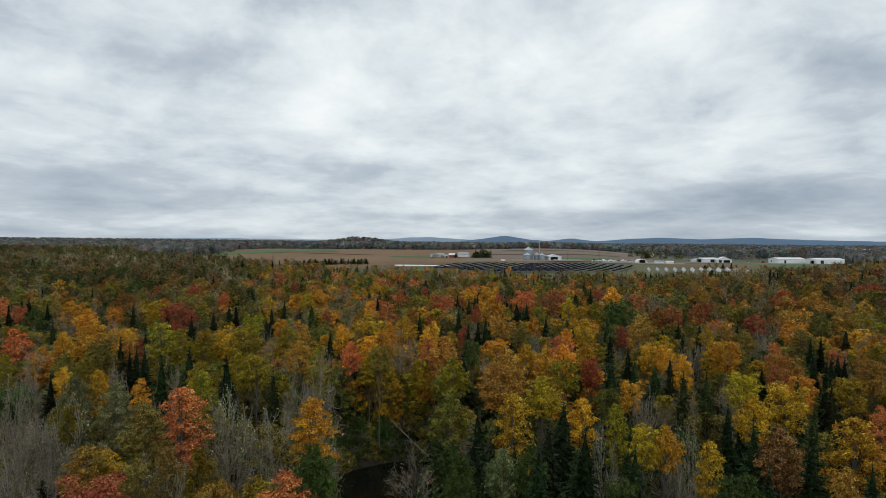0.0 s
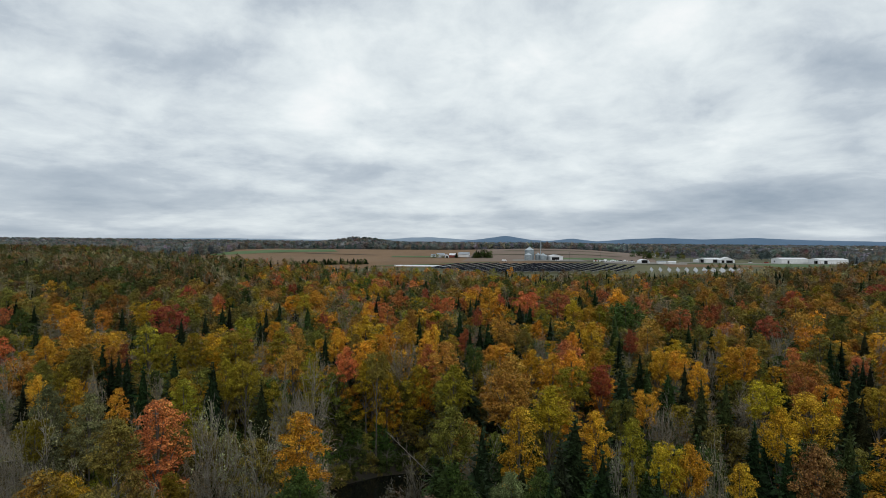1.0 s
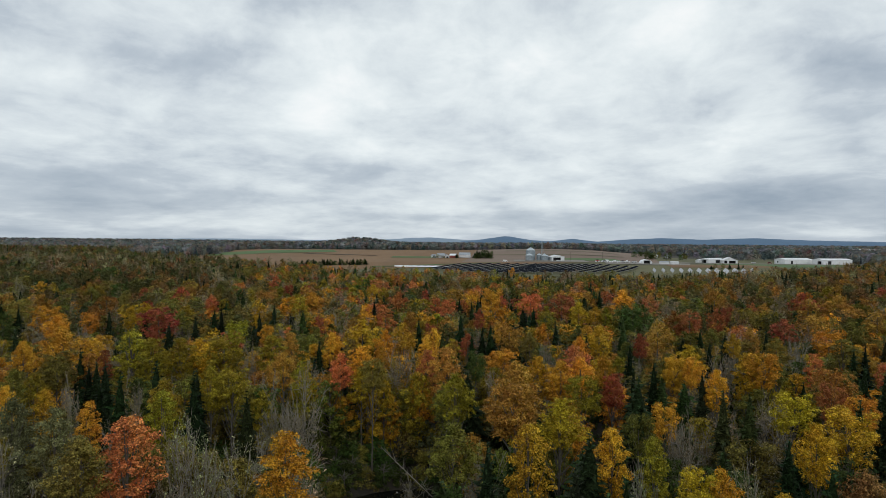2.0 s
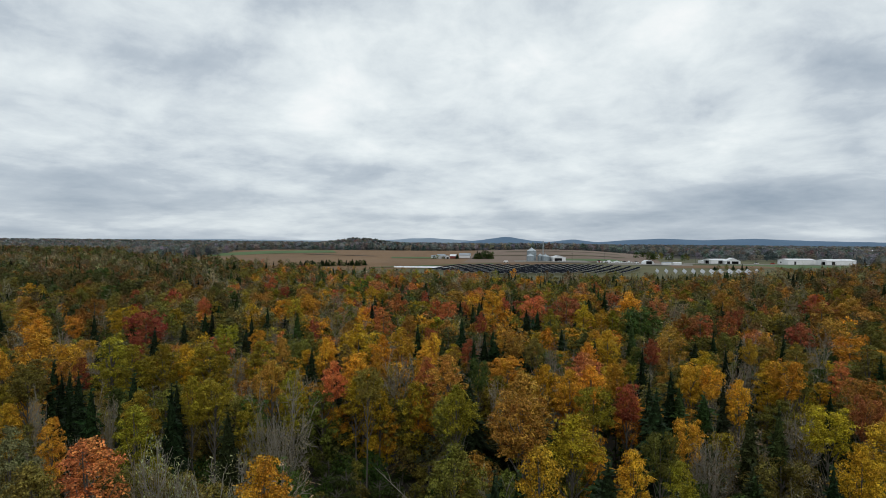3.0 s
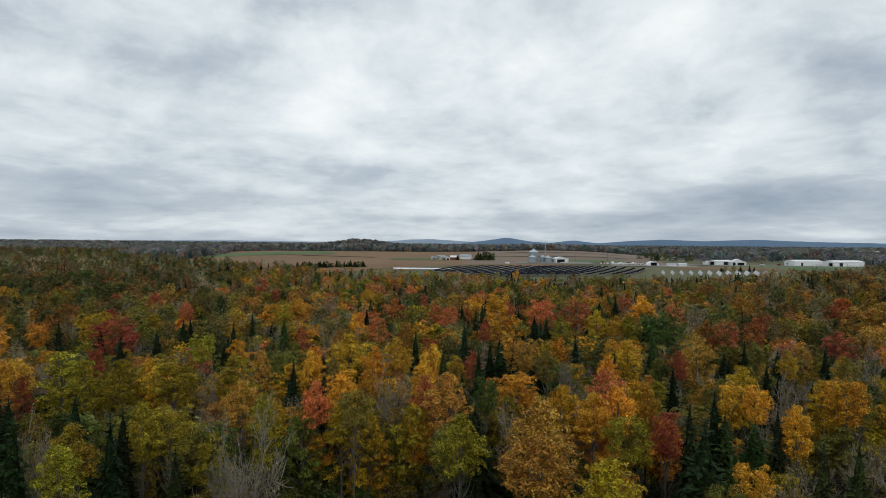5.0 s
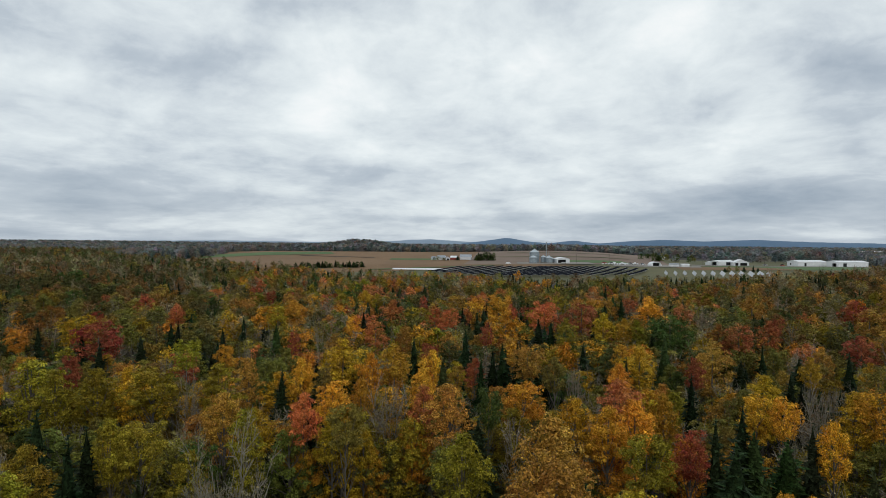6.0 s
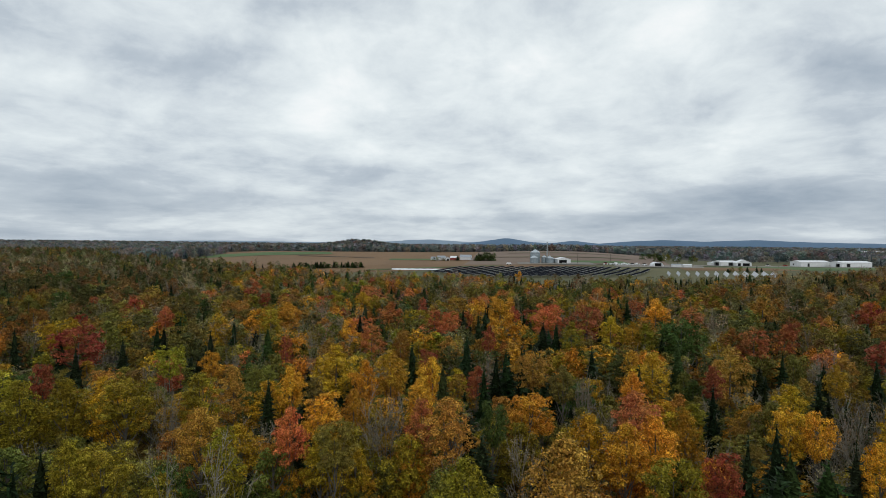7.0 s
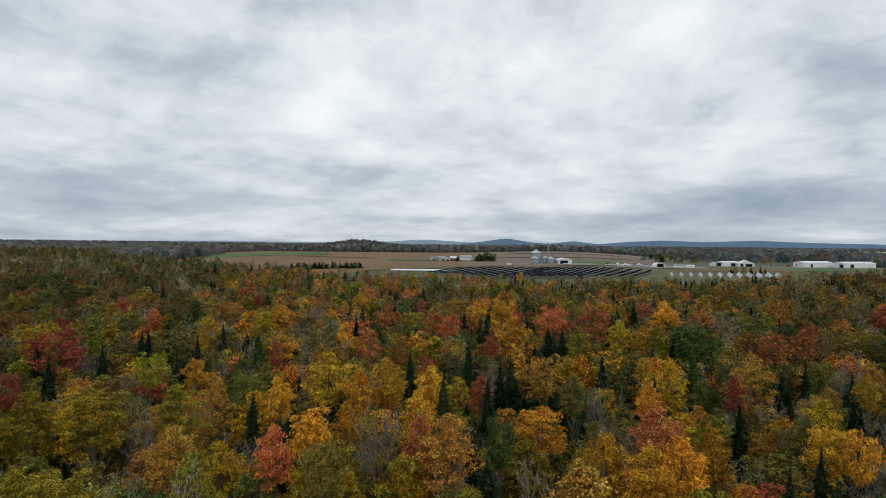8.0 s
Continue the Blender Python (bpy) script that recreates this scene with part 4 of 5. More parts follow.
y = 610.0
y_rows = []
while y < 3300:
    step, row = (7.5, 11) if y < 800 else (8.5, 15) if y < 1200 else (11, 32) if y < 1900 else (15, 85)
    half = 0.86 * y
    for x in np.arange(-half, half, step):
        y_rows.append((x + rng.uniform(-0.5, 0.5) * step, y + rng.uniform(-0.5, 0.5) * row, step))
    y += row
for x, y, step in y_rows:
    if clear_land(x, y):
        continue
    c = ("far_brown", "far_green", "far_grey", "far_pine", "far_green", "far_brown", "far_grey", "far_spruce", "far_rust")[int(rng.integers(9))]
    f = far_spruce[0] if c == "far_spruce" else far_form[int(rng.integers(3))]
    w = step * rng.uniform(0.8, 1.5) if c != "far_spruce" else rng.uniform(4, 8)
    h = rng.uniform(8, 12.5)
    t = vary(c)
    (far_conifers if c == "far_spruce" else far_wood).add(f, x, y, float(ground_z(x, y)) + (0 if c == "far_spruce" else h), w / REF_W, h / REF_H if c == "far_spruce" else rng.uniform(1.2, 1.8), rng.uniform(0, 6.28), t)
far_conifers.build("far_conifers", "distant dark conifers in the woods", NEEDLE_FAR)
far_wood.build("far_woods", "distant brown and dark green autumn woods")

# ---------------------------------------------------------------- the farm


def gz1(x, y):
    return float(ground_z(x, y))


def lathe(profile, sides, ridges=0.0):
    """A round body from (radius, height) pairs."""
    bm = bmesh.new()
    rings = []
    for r, z in profile:
        rings.append([bm.verts.new((r * math.cos(2 * math.pi * k / sides), r * math.sin(2 * math.pi * k / sides), z)) for k in range(sides)])
    for a, b in zip(rings, rings[1:]):
        for k in range(sides):
            bm.faces.new((a[k], a[(k + 1) % sides], b[(k + 1) % sides], b[k]))
    return bm


def grain_bin(x, y, radius, eave, top, label):
    thing = placed(new("grain_bin"), x, y, gz1(x, y) + 0.7)
    part("concrete_base", lathe([(radius + 0.5, -0.8), (radius + 0.5, 0.25), (0.0, 0.25)], 32), GRAVEL, thing)
    prof, z = [], 0.25
    while z < eave - 0.01:
        prof += [(radius, z), (radius, min(z + 0.70, eave)), (radius + 0.06, min(z + 0.78, eave))]
        z += 0.86
    part("wall", lathe(prof, 36), STEEL, thing, "ribbed galvanised wall")
    part("roof", lathe([(radius + 0.25, eave - 0.1), (radius * 0.55, eave + (top - eave) * 0.45), (0.7, top - 0.4)], 36), STEEL_ROOF, thing, "conical steel roof")
    part("roof_cap", lathe([(0.75, top - 0.45), (0.75, top), (0.05, top + 0.3)], 12), STEEL, thing)
    bm = bmesh.new()
    for k in range(18):
        w = 2 * math.pi * k / 18
        slab(bm, 0, 0, 0, 0.12, 0.16, eave - 0.3, Matrix.Translation(((radius + 0.1) * math.cos(w), (radius + 0.1) * math.sin(w), eave / 2 + 0.1)) @ Matrix.Rotation(w, 4, "Z"))
    part("rib_cage", bm, STEEL, thing)
    bm = bmesh.new()
    for s in (-0.25, 0.25):
        slab(bm, s, -radius - 0.25, eave / 2, 0.06, 0.06, eave)
    for k in range(int(eave / 0.5)):
        slab(bm, 0, -radius - 0.25, 0.4 + 0.5 * k, 0.5, 0.04, 0.04)
    part("ladder", bm, FRAME, thing)
    return tagged(thing, label, "grain bin", "grain bins")


grain_bin(90.8, 606.6, 4.75, 10.3, 13.5, "large galvanised steel grain bin with cone roof")
grain_bin(88.0, 596.2, 3.75, 5.4, 7.5, "small galvanised steel grain bin in front")
grain_bin(99.2, 603.2, 2.61, 5.66, 7.31, "slim galvanised bin beside the elevator")
grain_bin(104, 599.7, 3.39, 4.87, 7.13, "low galvanised grain bin beside the elevator")
grain_bin(107.9, 604.9, 1.91, 3.92, 5.22, "small galvanised hopper bin in the yard")

leg = placed(new("grain_elevator"), 101.1, 597.9, gz1(101.1, 597.9) + 0.7)
leg.scale = (0.87, 0.87, 0.87)
bm = bmesh.new()
for sx in (-0.42, 0.42):
    for sy in (-0.42, 0.42):
        slab(bm, sx, sy, 11.5, 0.10, 0.10, 23)
for k in range(12):
    for sx in (-0.42, 0.42):
        slab(bm, sx, 0, 1.5 + 1.9 * k, 0.06, 0.84, 0.06)
        slab(bm, 0, sx, 1.5 + 1.9 * k, 0.84, 0.06, 0.06)
part("tower", bm, STEEL, leg)
bm = bmesh.new()
slab(bm, -0.16, 0, 11.5, 0.2, 0.3, 22.6)
slab(bm, 0.16, 0, 11.5, 0.2, 0.3, 22.6)
part("leg_casing", bm, STEEL_ROOF, leg)
part("head", box(1.2, 0.7, 1.1, 0.15, 22.6), STEEL, leg)
for tx, ty, tz in ((-10.5, 9.5, 17.9), (-15.5, -1.5, 8.9), (3.3, 2, 8.5)):
    v0, v1 = Vector((0, 0, 22)), Vector((tx, ty, tz))
    sv, sq = tubes([(v0, v1, 0.08, 0.08)], 8)
    ob = new("spout", quads_mesh("spout", sv, sq, STEEL))
    ob.parent = leg
tagged(leg, "tall steel bucket elevator tower with spouts", "elevator")


def barn(name, x, y, turn, wide, deep, eave, ridge, wall, roof, label, doors=(), windows=(), category="barn"):
    """A gabled building. Its ridge runs along its depth; the gable with the doors faces -y."""
    thing = placed(new(name), x, y, gz1(x, y) + 0.55, turn)
    w, d = wide / 2, deep / 2
    # gable walls are pieced round their door openings
    for face, yy in (("front", -d), ("back", d)):
        bm = bmesh.new()
        cuts = sorted(doors) if face == "front" else []
        left = -w
        tall = max([h for _, _, h in cuts], default=0)
        for cx, cw, ch in cuts:
            if cx - cw / 2 > left:
                slab(bm, (left + cx - cw / 2) / 2, yy, eave / 2, cx - cw / 2 - left, 0.3, eave)
            slab(bm, cx, yy, (ch + eave) / 2, cw, 0.3, max(eave - ch, 0.02))
            left = cx + cw / 2
        slab(bm, (left + w) / 2, yy, eave / 2, w - left, 0.3, eave)
        tri = [bm.verts.new((sx, yy + o, z)) for o in (-0.15, 0.15) for sx, z in ((-w, eave), (w, eave), (0, ridge))]
        bm.faces.new(tri[:3])
        bm.faces.new(tri[5:2:-1])
        for i in range(3):
            j = (i + 1) % 3
            bm.faces.new((tri[i], tri[3 + i], tri[3 + j], tri[j]))
        part("gable_wall", bm, wall, thing)
    for s in (-1, 1):
        bm = bmesh.new()
        slab(bm, s * w, 0, eave / 2, 0.3, deep - 0.3, eave)
        part("side_wall", bm, wall, thing)
        bm = bmesh.new()
        slope = math.atan2(ridge - eave, w)
        ln = math.hypot(w, ridge - eave) + 0.5
        slab(bm, 0, 0, 0, ln, deep + 0.9, 0.16, Matrix.Translation((s * (w + 0.35) / 2, 0, (ridge + eave) / 2 + 0.02)) @ Matrix.Rotation(s * slope, 4, "Y"))
        for k in range(int(deep / 2.5)):
            slab(bm, 0, -deep / 2 + 1.2 + 2.5 * k, 0.12, ln, 0.08, 0.06, Matrix.Translation((s * (w + 0.35) / 2, 0, (ridge + eave) / 2 + 0.02)) @ Matrix.Rotation(s * slope, 4, "Y"))
        part("roof", bm, roof, thing)
    for cx, cw, ch in doors:
        # a black panel behind the opening stands for the unlit interior
        bm = bmesh.new()
        slab(bm, cx, -d + 2.5, ch / 2, cw + 1.5, 0.2, ch + 1.0)
        part("dark_bay", bm, DARK, thing, "dark open doorway")
        bm = bmesh.new()
        for s in (-1, 1):
            slab(bm, cx + s * (cw / 2 + 0.1), -d - 0.1, ch / 2, 0.22, 0.25, ch)
        slab(bm, cx, -d - 0.1, ch + 0.1, cw + 0.42, 0.25, 0.22)
        part("door_frame", bm, FRAME, thing)
    for cx, cz, ww, wh in windows:
        win = part("window", box(ww, 0.12, wh, 0.0, 0), DARK, thing)
        win.location = (cx, -d - 0.17, cz)
        fr = part("frame", box(ww + 0.3, 0.08, 0.14, 0.0, wh), WHITE, win)
        part("sill", box(ww + 0.3, 0.16, 0.10, 0.0, -0.1), WHITE, win)
    return tagged(thing, label, category)


barn("machine_barn", 117, 603.2, 8, 13.05, 12.18, 3.92, 5.57, WHITE, WHITE_ROOF, "white machinery barn with a wide dark doorway", doors=[(-1.3, 7.83, 3.13)])


def hoop_barn(name, x, y, turn, wide, deep, high, label, door=None, category="barn"):
    """A rounded fabric barn with ribs; its open end faces -y."""
    thing = placed(new(name), x, y, gz1(x, y) + 0.5, turn)
    n = 14
    arc = [(-wide / 2 * math.cos(math.pi * k / n), high * math.sin(math.pi * k / n) ** 0.75) for k in range(n + 1)]
    bm = bmesh.new()
    inner = []
    m = max(2, int(deep / 3))
    for thick in (0.0, 0.2):
        for j in range(m + 1):
            sag = 0.0 if j % 2 == 0 else 0.12
            inner.append([bm.verts.new((px * (1 - 2 * thick / wide), -deep / 2 + deep * j / m, max(0, pz - thick - sag * (pz > 0.5)))) for px, pz in arc])
    for j in range(m):
        for k in range(n):
            a, b = inner[j], inner[j + 1]
            bm.faces.new((a[k], b[k], b[k + 1], a[k + 1]))
            a, b = inner[m + 1 + j], inner[m + 2 + j]
            bm.faces.new((a[k + 1], b[k + 1], b[k], a[k]))
    for e in (0, m):
        for k in range(n):
            bm.faces.new((inner[e][k], inner[e][k + 1], inner[m + 1 + e][k + 1], inner[m + 1 + e][k]))
    part("cover", bm, WHITE_ROOF, thing, "white fabric cover", smooth=True)
    for e, opening in ((-1, door), (1, None)):
        bm = bmesh.new()
        yy = e * (deep / 2 - 0.3)
        if opening:
            dw, dh = opening
            for k in range(n):
                (x0, z0), (x1, z1) = arc[k], arc[k + 1]
                mid = (x0 + x1) / 2
                low = dh if abs(mid) < dw / 2 else 0.0
                if max(z0, z1) > low:
                    slab(bm, mid * 0.985, yy, (low + min(z0, z1) + 0.1) / 2, abs(x1 - x0), 0.15, max(0.05, min(z0, z1) + 0.1 - low))
        else:
            for k in range(n):
                (x0, z0), (x1, z1) = arc[k], arc[k + 1]
                slab(bm, (x0 + x1) / 2 * 0.985, yy, min(z0, z1) / 2 + 0.05, abs(x1 - x0), 0.15, min(z0, z1) + 0.1)
        part("end_wall", bm, WHITE, thing)
    if door:
        # black sheet set inside the end, in place of the shade there
        bm = bmesh.new()
        slab(bm, 0, -deep / 2 + 3.0, door[1] / 2, door[0] + 0.6, 0.2, door[1] + 0.4)
        part("dark_bay", bm, DARK, thing, "dark open doorway")
    return tagged(thing, label, category)


hoop_barn("quonset_shed", 197.5, 568.4, -4, 9.57, 11.31, 3.74, "white rounded hoop shed with a dark open end", (5.66, 2.87))



def shaded_side_door(thing, half, y, wide, high):
    """A framed panel on a barn's long side, painted black as the shade inside."""
    bm = bmesh.new()
    slab(bm, half + 0.16, y, high / 2 + 0.05, 0.10, wide, high)
    part("side_door", bm, DARK, thing, "dark open side doorway")
    bm = bmesh.new()
    for e in (-1, 1):
        slab(bm, half + 0.20, y + e * (wide / 2 + 0.08), high / 2, 0.22, 0.16, high)
    slab(bm, half + 0.20, y, high + 0.14, 0.22, wide + 0.32, 0.16)
    part("door_frame", bm, FRAME, thing)


# long white barns on the eastern yard
shaded_side_door(barn("long_barn", 391.1, 648.4, -78, 14.79, 35.67, 4.87, 6.35, WHITE, WHITE_ROOF, "long white barn with a low white roof", windows=[(-2.61, 1.3, 1.74, 1.74)]), 7.4, -9.0, 2.4, 3.4)
shaded_side_door(barn("long_barn", 425.6, 635.4, -78, 14.79, 37.41, 4.79, 6.26, WHITE, WHITE_ROOF, "long white barn with an open dark bay", doors=[(2.61, 4.35, 3.48)]), 7.4, -11.0, 4.2, 3.6)
shaded_side_door(barn("white_shed", 304.5, 657.1, -70, 11.31, 22.62, 4.09, 5.22, WHITE, WHITE_ROOF, "white shed with grey roof and dark door", doors=[(0, 6.09, 3.48)]), 5.66, 3.0, 7.5, 3.2)
barn("gabled_shed", 317, 644.9, -12, 14.79, 13.05, 3.31, 6.44, WHITE, WHITE_ROOF, "white gabled shed with two dark bays", doors=[(-4.52, 2.78, 2.87), (2.17, 6.53, 2.87)])
barn("lean_to", 294.1, 662.3, -70, 6.96, 8.7, 2.78, 3.65, WHITE, WHITE_ROOF, "low white lean-to at the shed end")

# farmstead by the field
barn("farmhouse", -3, 665.8, 70, 6.09, 8.7, 2.78, 4.87, WHITE, GREY_ROOF, "white farmhouse with a grey roof", windows=[(-1.57, 0.87, 0.87, 1.13), (1.57, 0.87, 0.87, 1.13)], category="house")
barn("house_wing", 3.5, 662.3, 10, 4.35, 5.22, 2.26, 3.83, WHITE, GREY_ROOF, "white wing with a dark garage door", doors=[(0.26, 2.26, 1.83)], category="house")
barn("red_barn", 10.9, 669.3, 78, 5.22, 6.96, 2.61, 4.35, BARN_RED, WHITE_ROOF, "red board barn with a pale roof", windows=[(0, 1.04, 0.87, 1.04)])
barn("grey_barn", 24.4, 672.8, 76, 7.83, 12.18, 3.31, 5.57, WHITE, GREY_ROOF, "long barn with a grey metal roof", doors=[(0, 2.61, 2.61)])
barn("white_shed", -11.3, 672.8, 60, 4.35, 5.22, 2.09, 3.31, WHITE, GREY_ROOF, "small white shed beside the farmhouse")
barn("cottage", 273, 751.1, 30, 5.6, 7.6, 2.6, 4.6, WHITE, GREY_ROOF, "white cottage with grey roof among trees", windows=[(0, 1.04, 1.04, 1.39)], category="house")
barn("cottage", 288, 742.4, 60, 5.2, 7.0, 2.5, 4.3, WHITE, GREY_ROOF, "white cottage with grey roof among trees", windows=[(0, 1.04, 1.04, 1.39)], category="house")
barn("depot", 1005.3, 1400, 60, 10.75, 14.34, 3.14, 4.66, WHITE, WHITE_ROOF, "distant small white depot on the plain")
barn("depot", 1056, 1421.1, 60, 10.78, 16.16, 3.14, 4.67, WHITE, WHITE_ROOF, "distant small white depot on the plain")

# silage clamp under white film
clamp = placed(new("silage_clamp"), -17.5, 503, gz1(-17.5, 503), 0)
bm = bmesh.new()
rows = []
for i in range(25):
    px = -25 + 50 * i / 24
    rows.append([bm.verts.new((px, -4 + 8 * k / 6, (0.05, 0.7, 1.0, 1.1, 1.0, 0.7, 0.05)[k] + 0.06 * math.sin(i * 2.1 + k))) for k in range(7)])
for a, b in zip(rows, rows[1:]):
    for k in range(6):
        bm.faces.new((a[k], b[k], b[k + 1], a[k + 1]))
part("film", bm, PLASTIC, clamp, smooth=True)
tagged(clamp, "long low silage clamp under white film", "silage clamp")

# solar rows: tilted tables on posts, all lying the same way
ROW_TURN = 31.0
along = np.array([math.sin(radians(ROW_TURN)), math.cos(radians(ROW_TURN))])
across = np.array([math.cos(radians(ROW_TURN)), -math.sin(radians(ROW_TURN))])


def solar_row(x0, y0, length, label):
    """Tables in a line from its near end, each with its glass, frame and two posts."""
    cx, cy = x0 + along[0] * length / 2, y0 + along[1] * length / 2
    thing = placed(new("solar_row"), cx, cy, gz1(cx, cy) + 0.1, -ROW_TURN)
    n = max(2, int(length / 12))
    tilt = Matrix.Rotation(radians(12), 4, "Y")
    for k in range(n):
        ly = -length / 2 + length * (k + 0.5) / n
        wx, wy = cx + along[0] * ly, cy + along[1] * ly
        dz = gz1(wx, wy) + 0.1 - thing.location.z
        bm = bmesh.new()
        slab(bm, 0, 0, 0, 2.7, length / n - 0.3, 0.06, tilt)
        glass = part("panel", bm, PANEL, thing)
        half = length / n / 2
        rise = gz1(wx + along[0] * half, wy + along[1] * half) - gz1(wx - along[0] * half, wy - along[1] * half)
        glass.rotation_euler = (math.atan2(rise, 2 * half), 0, 0)
        glass.location = (0, ly, 1.9 + dz)
        bm = bmesh.new()
        for s in (-1.38, 1.38):
            slab(bm, s, 0, -0.02, 0.08, length / n - 0.22, 0.10, tilt)
        part("frame", bm, FRAME, glass)
        bm = bmesh.new()
        slab(bm, 0, 0, -1.05, 0.16, 0.16, 1.95)
        part("post", bm, FRAME, glass)
    return tagged(thing, label, "solar panel", "solar rows")


ROW_GAP = 4.5
fx = -12.0
while fx < 142:
    fy = np.interp(fx, [-12, 30, 165, 210], [470, 432, 452, 466])
    ln = np.interp(fx, [-12, 0, 30, 90, 142], [52, 72, 104, 96, 62])
    solar_row(float(fx), float(fy), float(ln), "dark tilted solar row on steel posts")
    # the rows stand wider apart towards the east
    fx += ROW_GAP / across[0] * (1.0 if fx < 45 else 1.3 if fx < 88 else 1.9)


def tracker(x, y, size, turn, tilt):
    thing = placed(new("solar_tracker"), x, y, gz1(x, y) + 0.1)
    bm = bmesh.new()
    slab(bm, 0, 0, 1.15, 0.22, 0.22, 2.3)
    part("mast", bm, FRAME, thing)
    m = Matrix.Translation((0, 0, 2.4)) @ Matrix.Rotation(radians(turn), 4, "Z") @ Matrix.Rotation(radians(tilt), 4, "X") @ Matrix.Rotation(radians(45), 4, "Z")
    bm = bmesh.new()
    slab(bm, 0, 0, 0, size, size, 0.10, m)
    tab = part("panel", bm, PANEL_SKY_TINT, thing, "pale sky-reflecting glass")
    bm = bmesh.new()
    for s in (-1, 1):
        slab(bm, s * size / 2, 0, 0, 0.12, size + 0.12, 0.18, m)
        slab(bm, 0, s * size / 2, 0, size + 0.12, 0.12, 0.18, m)
    part("frame", bm, FRAME, tab)
    return tagged(thing, "square solar tracker with a pale tilted panel", "solar panel", "solar trackers")


for k in range(12):
    tracker(167 + 7.0 * k, 462 - 0.2 * k, 2.7 + 0.11 * k, 24 - 3 * k, 72 - 1.5 * k)


def parked_car(x, y, turn, paint, label, van=False):
    thing = placed(new("parked_car"), x, y, gz1(x, y) + 0.6, turn)
    bm = bmesh.new()
    slab(bm, 0, 0, 0.75, 4.6, 1.8, 0.75)
    bmesh.ops.bevel(bm, geom=bm.edges[:], offset=0.12, segments=2, affect="EDGES")
    body = part("body", bm, paint, thing)
    bm = bmesh.new()
    vs = slab(bm, -0.2, 0, 1.45, 2.6 if not van else 4.0, 1.6, 0.75 if not van else 1.2)
    for v in vs:
        if v.co.z > 1.5:
            v.co.x = v.co.x * 0.78
    part("cabin", bm, DARK if not van else paint, thing)
    for sx in (-1.4, 1.4):
        for sy in (-0.85, 0.85):
            wh = part("wheel", lathe([(0.05, -0.1), (0.36, -0.1), (0.36, 0.1), (0.05, 0.1)], 12), RUBBER, thing)
            wh.location = (sx, sy, 0.36)
            wh.rotation_euler = (radians(90), 0, 0)
    return tagged(thing, label, "vehicle", "parked vehicles")


for x, y, turn, paint, van in ((161.8, 584.0, 10, CAR_WHITE, 0), (170.5, 578.8, 60, CAR_WHITE, 1), (177.5, 575.3, 15, CAR_WHITE, 0), (184.4, 584.0, 80, CAR_WHITE, 1), (115.7, 584.0, 20, CAR_WHITE, 0), (59.2, 559.7, 5, CAR_WHITE, 1), (165.3, 587.5, 40, CAR_WHITE, 1), (190.5, 580.5, 5, CAR_WHITE, 0), (156.6, 591.0, 15, CAR_RED, 0), (181.0, 587.5, 75, CAR_WHITE, 0), (361.1, 642.3, 10, CAR_RED, 0), (346.3, 648.4, 10, CAR_WHITE, 0)):
    parked_car(x, y, turn, paint, "white parked vehicle in the farm yard" if paint is CAR_WHITE else "red parked vehicle in the farm yard", bool(van))

# trees and hedges of the farmland
farm_hedge, farm_conifers = Mass(), Mass()


def hedge(points, step, w, h, kinds):
    for (xa, ya), (xb, yb) in zip(points, points[1:]):
        n = max(1, int(math.hypot(xb - xa, yb - ya) / step))
        for i in range(n):
            f = (i + rng.uniform(0, 1)) / n
            x, y = xa + (xb - xa) * f + rng.normal(0, 1.5), ya + (yb - ya) * f + rng.normal(0, 2.5)
            c = kinds[int(rng.integers(len(kinds)))]
            forms = SHAPES[KIND[c], 3 if c.startswith("far_") else 2]
            crown = forms[int(rng.integers(len(forms)))][0]
            tall, wide = h * rng.uniform(0.7, 1.3), w * rng.uniform(0.7, 1.3)
            leafy = KIND[c] == "leafy"
            (farm_conifers if KIND[c] in ("spruce", "hemlock") else farm_hedge).add(crown, x, y, gz1(x, y) + (tall if leafy else 0), wide / REF_W, tall / 8.0 if leafy else tall / REF_H, rng.uniform(0, 6.28), vary(c))


hedge([(-125, 500), (-100, 508), (-69, 517)], 1.5, 4.6, 5.0, ("pine", "spruce", "green"))
# back hedges take the far_ tints, haze included
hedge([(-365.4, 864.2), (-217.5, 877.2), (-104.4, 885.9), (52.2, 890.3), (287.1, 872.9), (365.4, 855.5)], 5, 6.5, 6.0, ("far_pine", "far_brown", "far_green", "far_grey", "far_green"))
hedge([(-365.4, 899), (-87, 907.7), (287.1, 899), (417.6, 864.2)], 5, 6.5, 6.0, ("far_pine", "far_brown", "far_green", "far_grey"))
hedge([(-108, 418), (-100, 422), (-94, 420)], 3.0, 7, 11, ("pine", "green"))
hedge([(37, 655), (53, 657)], 1.4, 9.0, 8.6, ("green", "pine", "green"))
hedge([(16.5, 657.1), (18.3, 658)], 2.0, 5.22, 6.96, ("spruce",))
hedge([(31.3, 658.8), (38.3, 659.7)], 3.0, 5.66, 7.83, ("spruce",))
hedge([(-13.9, 658.8), (-3.5, 656.2), (7, 656.2)], 4.5, 4.35, 4.79, ("bare", "olive", "green"))
hedge([(234.9, 725), (287.1, 729.3), (313.2, 738)], 6, 7.83, 8.5, ("green", "dull_olive", "olive"))
hedge([(243, 698), (257, 702)], 2.6, 9.5, 9.5, ("dull_olive", "green", "dull_olive"))
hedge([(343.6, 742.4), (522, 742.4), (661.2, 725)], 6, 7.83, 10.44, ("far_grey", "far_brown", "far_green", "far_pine"))
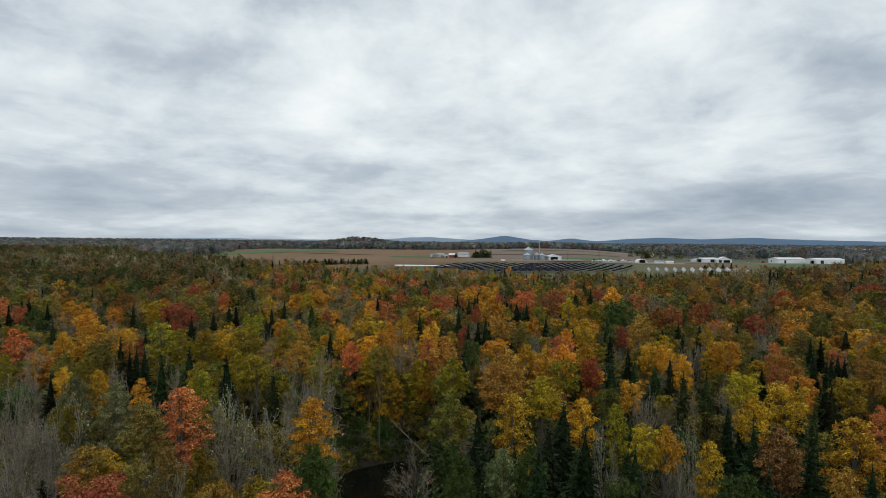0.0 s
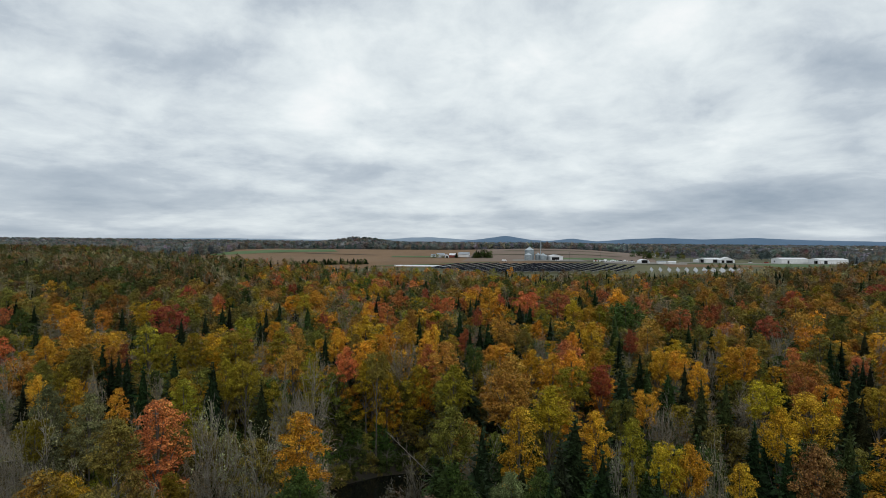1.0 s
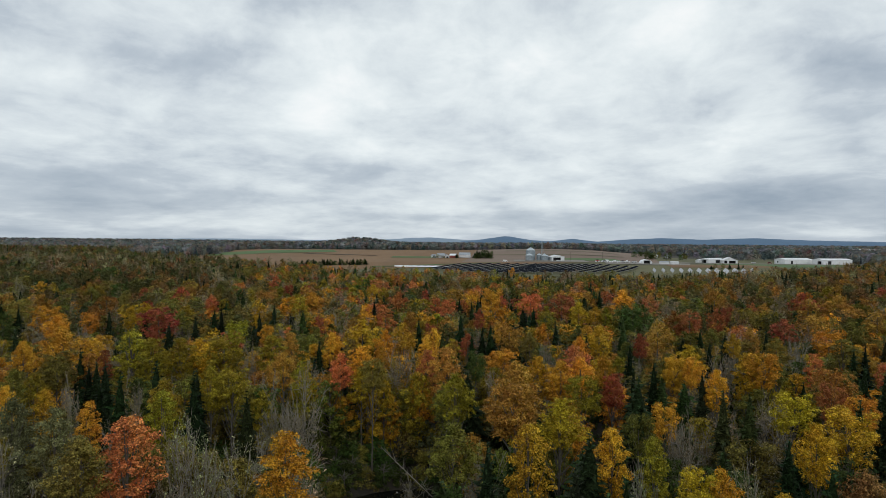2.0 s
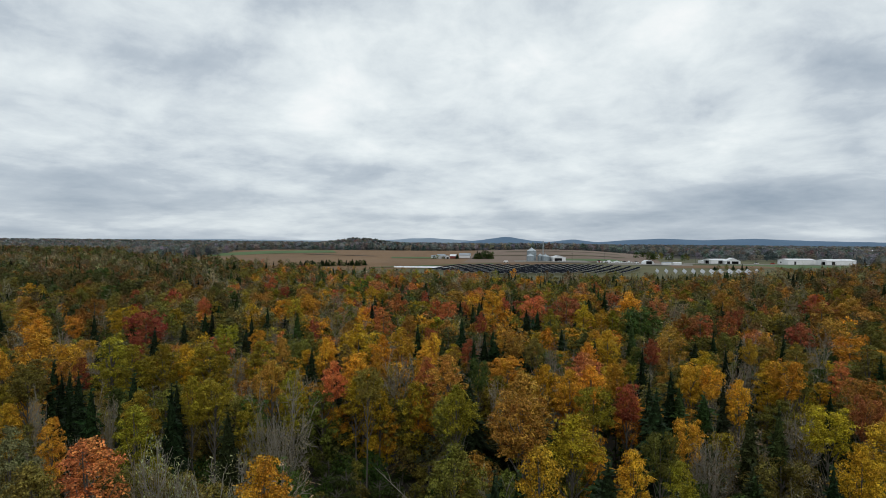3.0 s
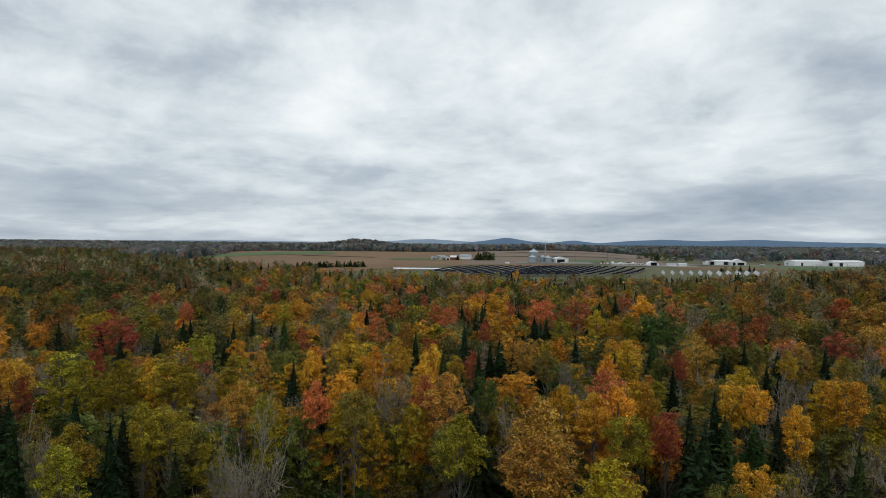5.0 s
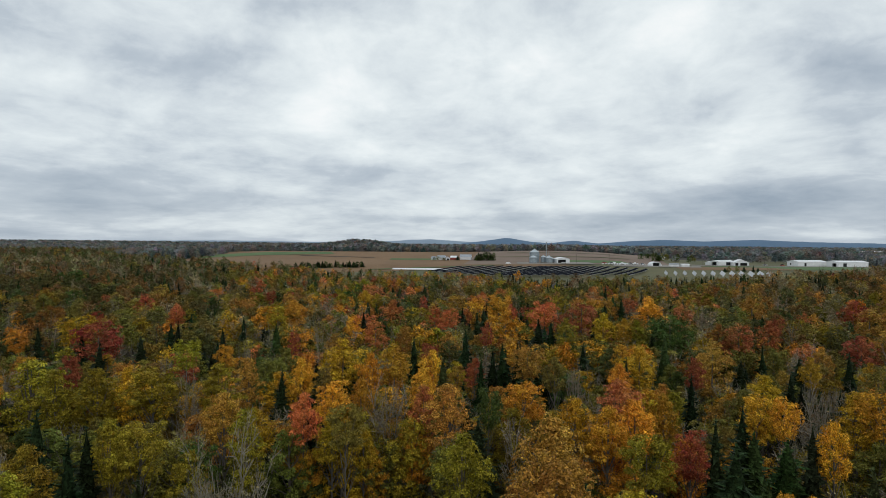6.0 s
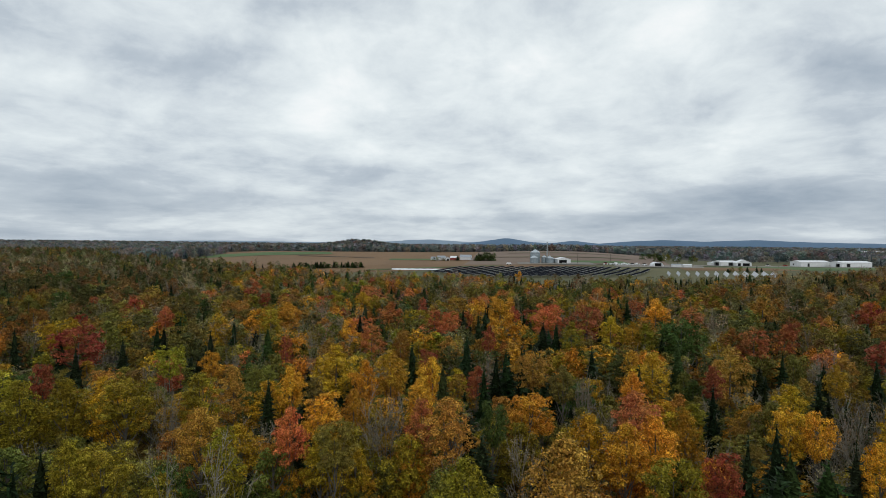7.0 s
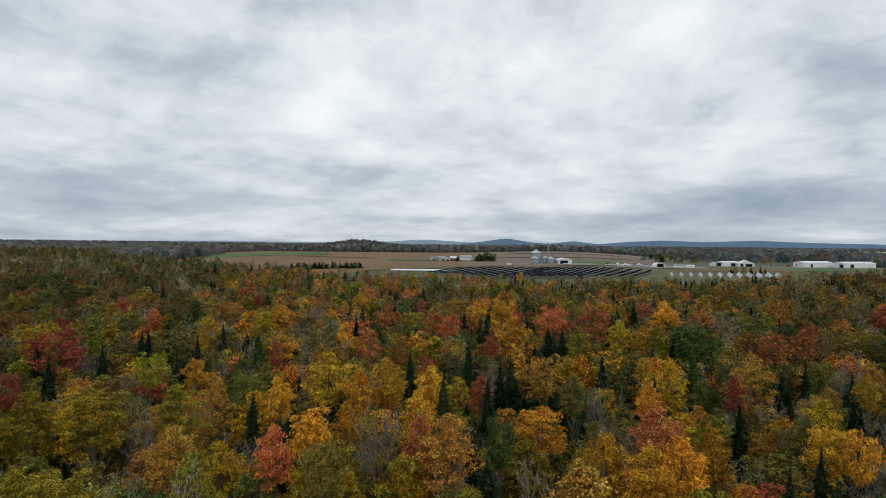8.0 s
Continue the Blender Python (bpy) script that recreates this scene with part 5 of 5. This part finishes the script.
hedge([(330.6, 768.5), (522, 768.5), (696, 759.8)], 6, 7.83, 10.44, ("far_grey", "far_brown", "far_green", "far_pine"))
hedge([(230, 504), (240.8, 505.4), (251.5, 503), (260.4, 504.5)], 4, 4.79, 4.79, ("spruce", "olive"))
farm_conifers.build("hedge_conifers", "dark conifers along the field edges and farmstead", NEEDLE_FAR)
farm_hedge.build("hedgerows", "hedgerows and clumps of trees between the fields")

# fallen dead tree leaning over the creek, and stones in the water
dead = new("dead_leaning_tree")
dv, dq = tubes([((-6.5, 70.5, 16.0), (-0.5, 71.0, 10.0), 0.02, 0.055), ((-0.5, 71.0, 10.0), (4.5, 71.5, 5.2), 0.055, 0.10)] + [((-5 + 0.9 * k, 70.6 + 0.07 * k, 14.6 - 0.93 * k), (-5 + 0.9 * k + rng.uniform(-1.4, 0.4), 70.6 + rng.uniform(-1, 1), 14.6 - 0.93 * k + rng.uniform(0.3, 1.6)), 0.03, 0.008) for k in range(9)] + [((-5.5 + 0.45 * k, 70.6, 15.1 - 0.47 * k), (-5.5 + 0.45 * k + rng.uniform(-0.9, 0.9), 70.6 + rng.uniform(-0.9, 0.9), 15.1 - 0.47 * k + rng.uniform(-0.7, 1.2)), 0.02, 0.008) for k in range(18)], 6)
st = new("trunk", quads_mesh("trunk", dv, dq, TWIG))
st.parent = dead
tagged(dead, "bleached dead tree leaning over the creek", "tree")
for k in range(7):
    bm = bmesh.new()
    bmesh.ops.create_icosphere(bm, subdivisions=2, radius=rng.uniform(0.10, 0.30))
    for v in bm.verts:
        v.co *= 1 + 0.25 * noise.noise(v.co * 3 + Vector((k, 0, 0)))
        v.co.z *= 0.6
    ob = part("stone", bm, STONE)
    ob.location = (rng.uniform(-15, 4), rng.uniform(76, 88), 4.0)
    tagged(ob, "pale wet stone in the dark creek", "stone", "stones in the creek")

# low stores beside the pasture, and wrapped bales along the yard
barn("low_store", 212.3, 559.7, 86, 4.35, 7.83, 1.91, 2.52, WHITE, GREY_ROOF, "low white store with a grey roof")
barn("low_store", 221.8, 558.8, 86, 4.35, 6.96, 1.91, 2.44, WHITE, WHITE_ROOF, "low white store with a pale roof")
for k in range(16):
    bx, by = 151.4 + 2.7 * k + rng.uniform(-1, 1), 579.7 + rng.uniform(-5, 8)
    bm = lathe([(0.02, -0.62), (0.60, -0.62), (0.68, -0.5), (0.68, 0.5), (0.60, 0.62), (0.02, 0.62)], 16)
    bale = part("wrapped_bale", bm, PLASTIC)
    bale.location = (bx, by, gz1(bx, by) + 1.2)
    bale.rotation_euler = (radians(90), 0, rng.uniform(0, 3.1))
    tagged(bale, "round bale in white wrap on the yard", "bale", "wrapped bales")

# tracks and hedge banks across the fields
patch("track_west", [(-178.3, 731.9), (-82.7, 698.9), (-80, 704.1), (-177.5, 738.9)], FLOOR, 0.75, "dark wheel track across the stubble", 10)
patch("track_hill", [(34.8, 714.5), (217.5, 698.9), (219.2, 705.8), (36.5, 719.7)], GRASS, 0.95, "dark bank across the ploughed rise", 16)
patch("track_hill_2", [(82.7, 785.9), (230.6, 759.8), (232.3, 765), (84.4, 792.8)], GRASS, 0.95, "grassy bank across the ploughed rise", 16)
patch("verge", [(-58.9, 491.1), (52.2, 542.3), (53.9, 547.5), (-62.3, 495.4)], GRASS_BRIGHT, 0.75, "green verge between stubble and solar rows", 12)


def utility_pole(x, y):
    thing = placed(new("utility_pole"), x, y, gz1(x, y), 20)
    part("mast", lathe([(0.16, -0.3), (0.15, 4), (0.11, 9.5), (0.01, 9.5)], 8), BARK, thing)
    part("crossarm", box(2.2, 0.12, 0.14, 0.0, 8.7), BARK, thing)
    for s in (-0.95, 0.0, 0.95):
        ins = part("insulator", lathe([(0.01, 0), (0.06, 0), (0.06, 0.18), (0.01, 0.2)], 8), STEEL, thing)
        ins.location = (s, 0, 8.84 if s else 9.5)
    return tagged(thing, "weathered wooden utility pole beside the yard", "pole", "utility poles")


for px, py in ((130.5, 596.2), (170.5, 622.3), (234.9, 611.9), (278.4, 646.7), (352.4, 660.6)):
    utility_pole(px, py)
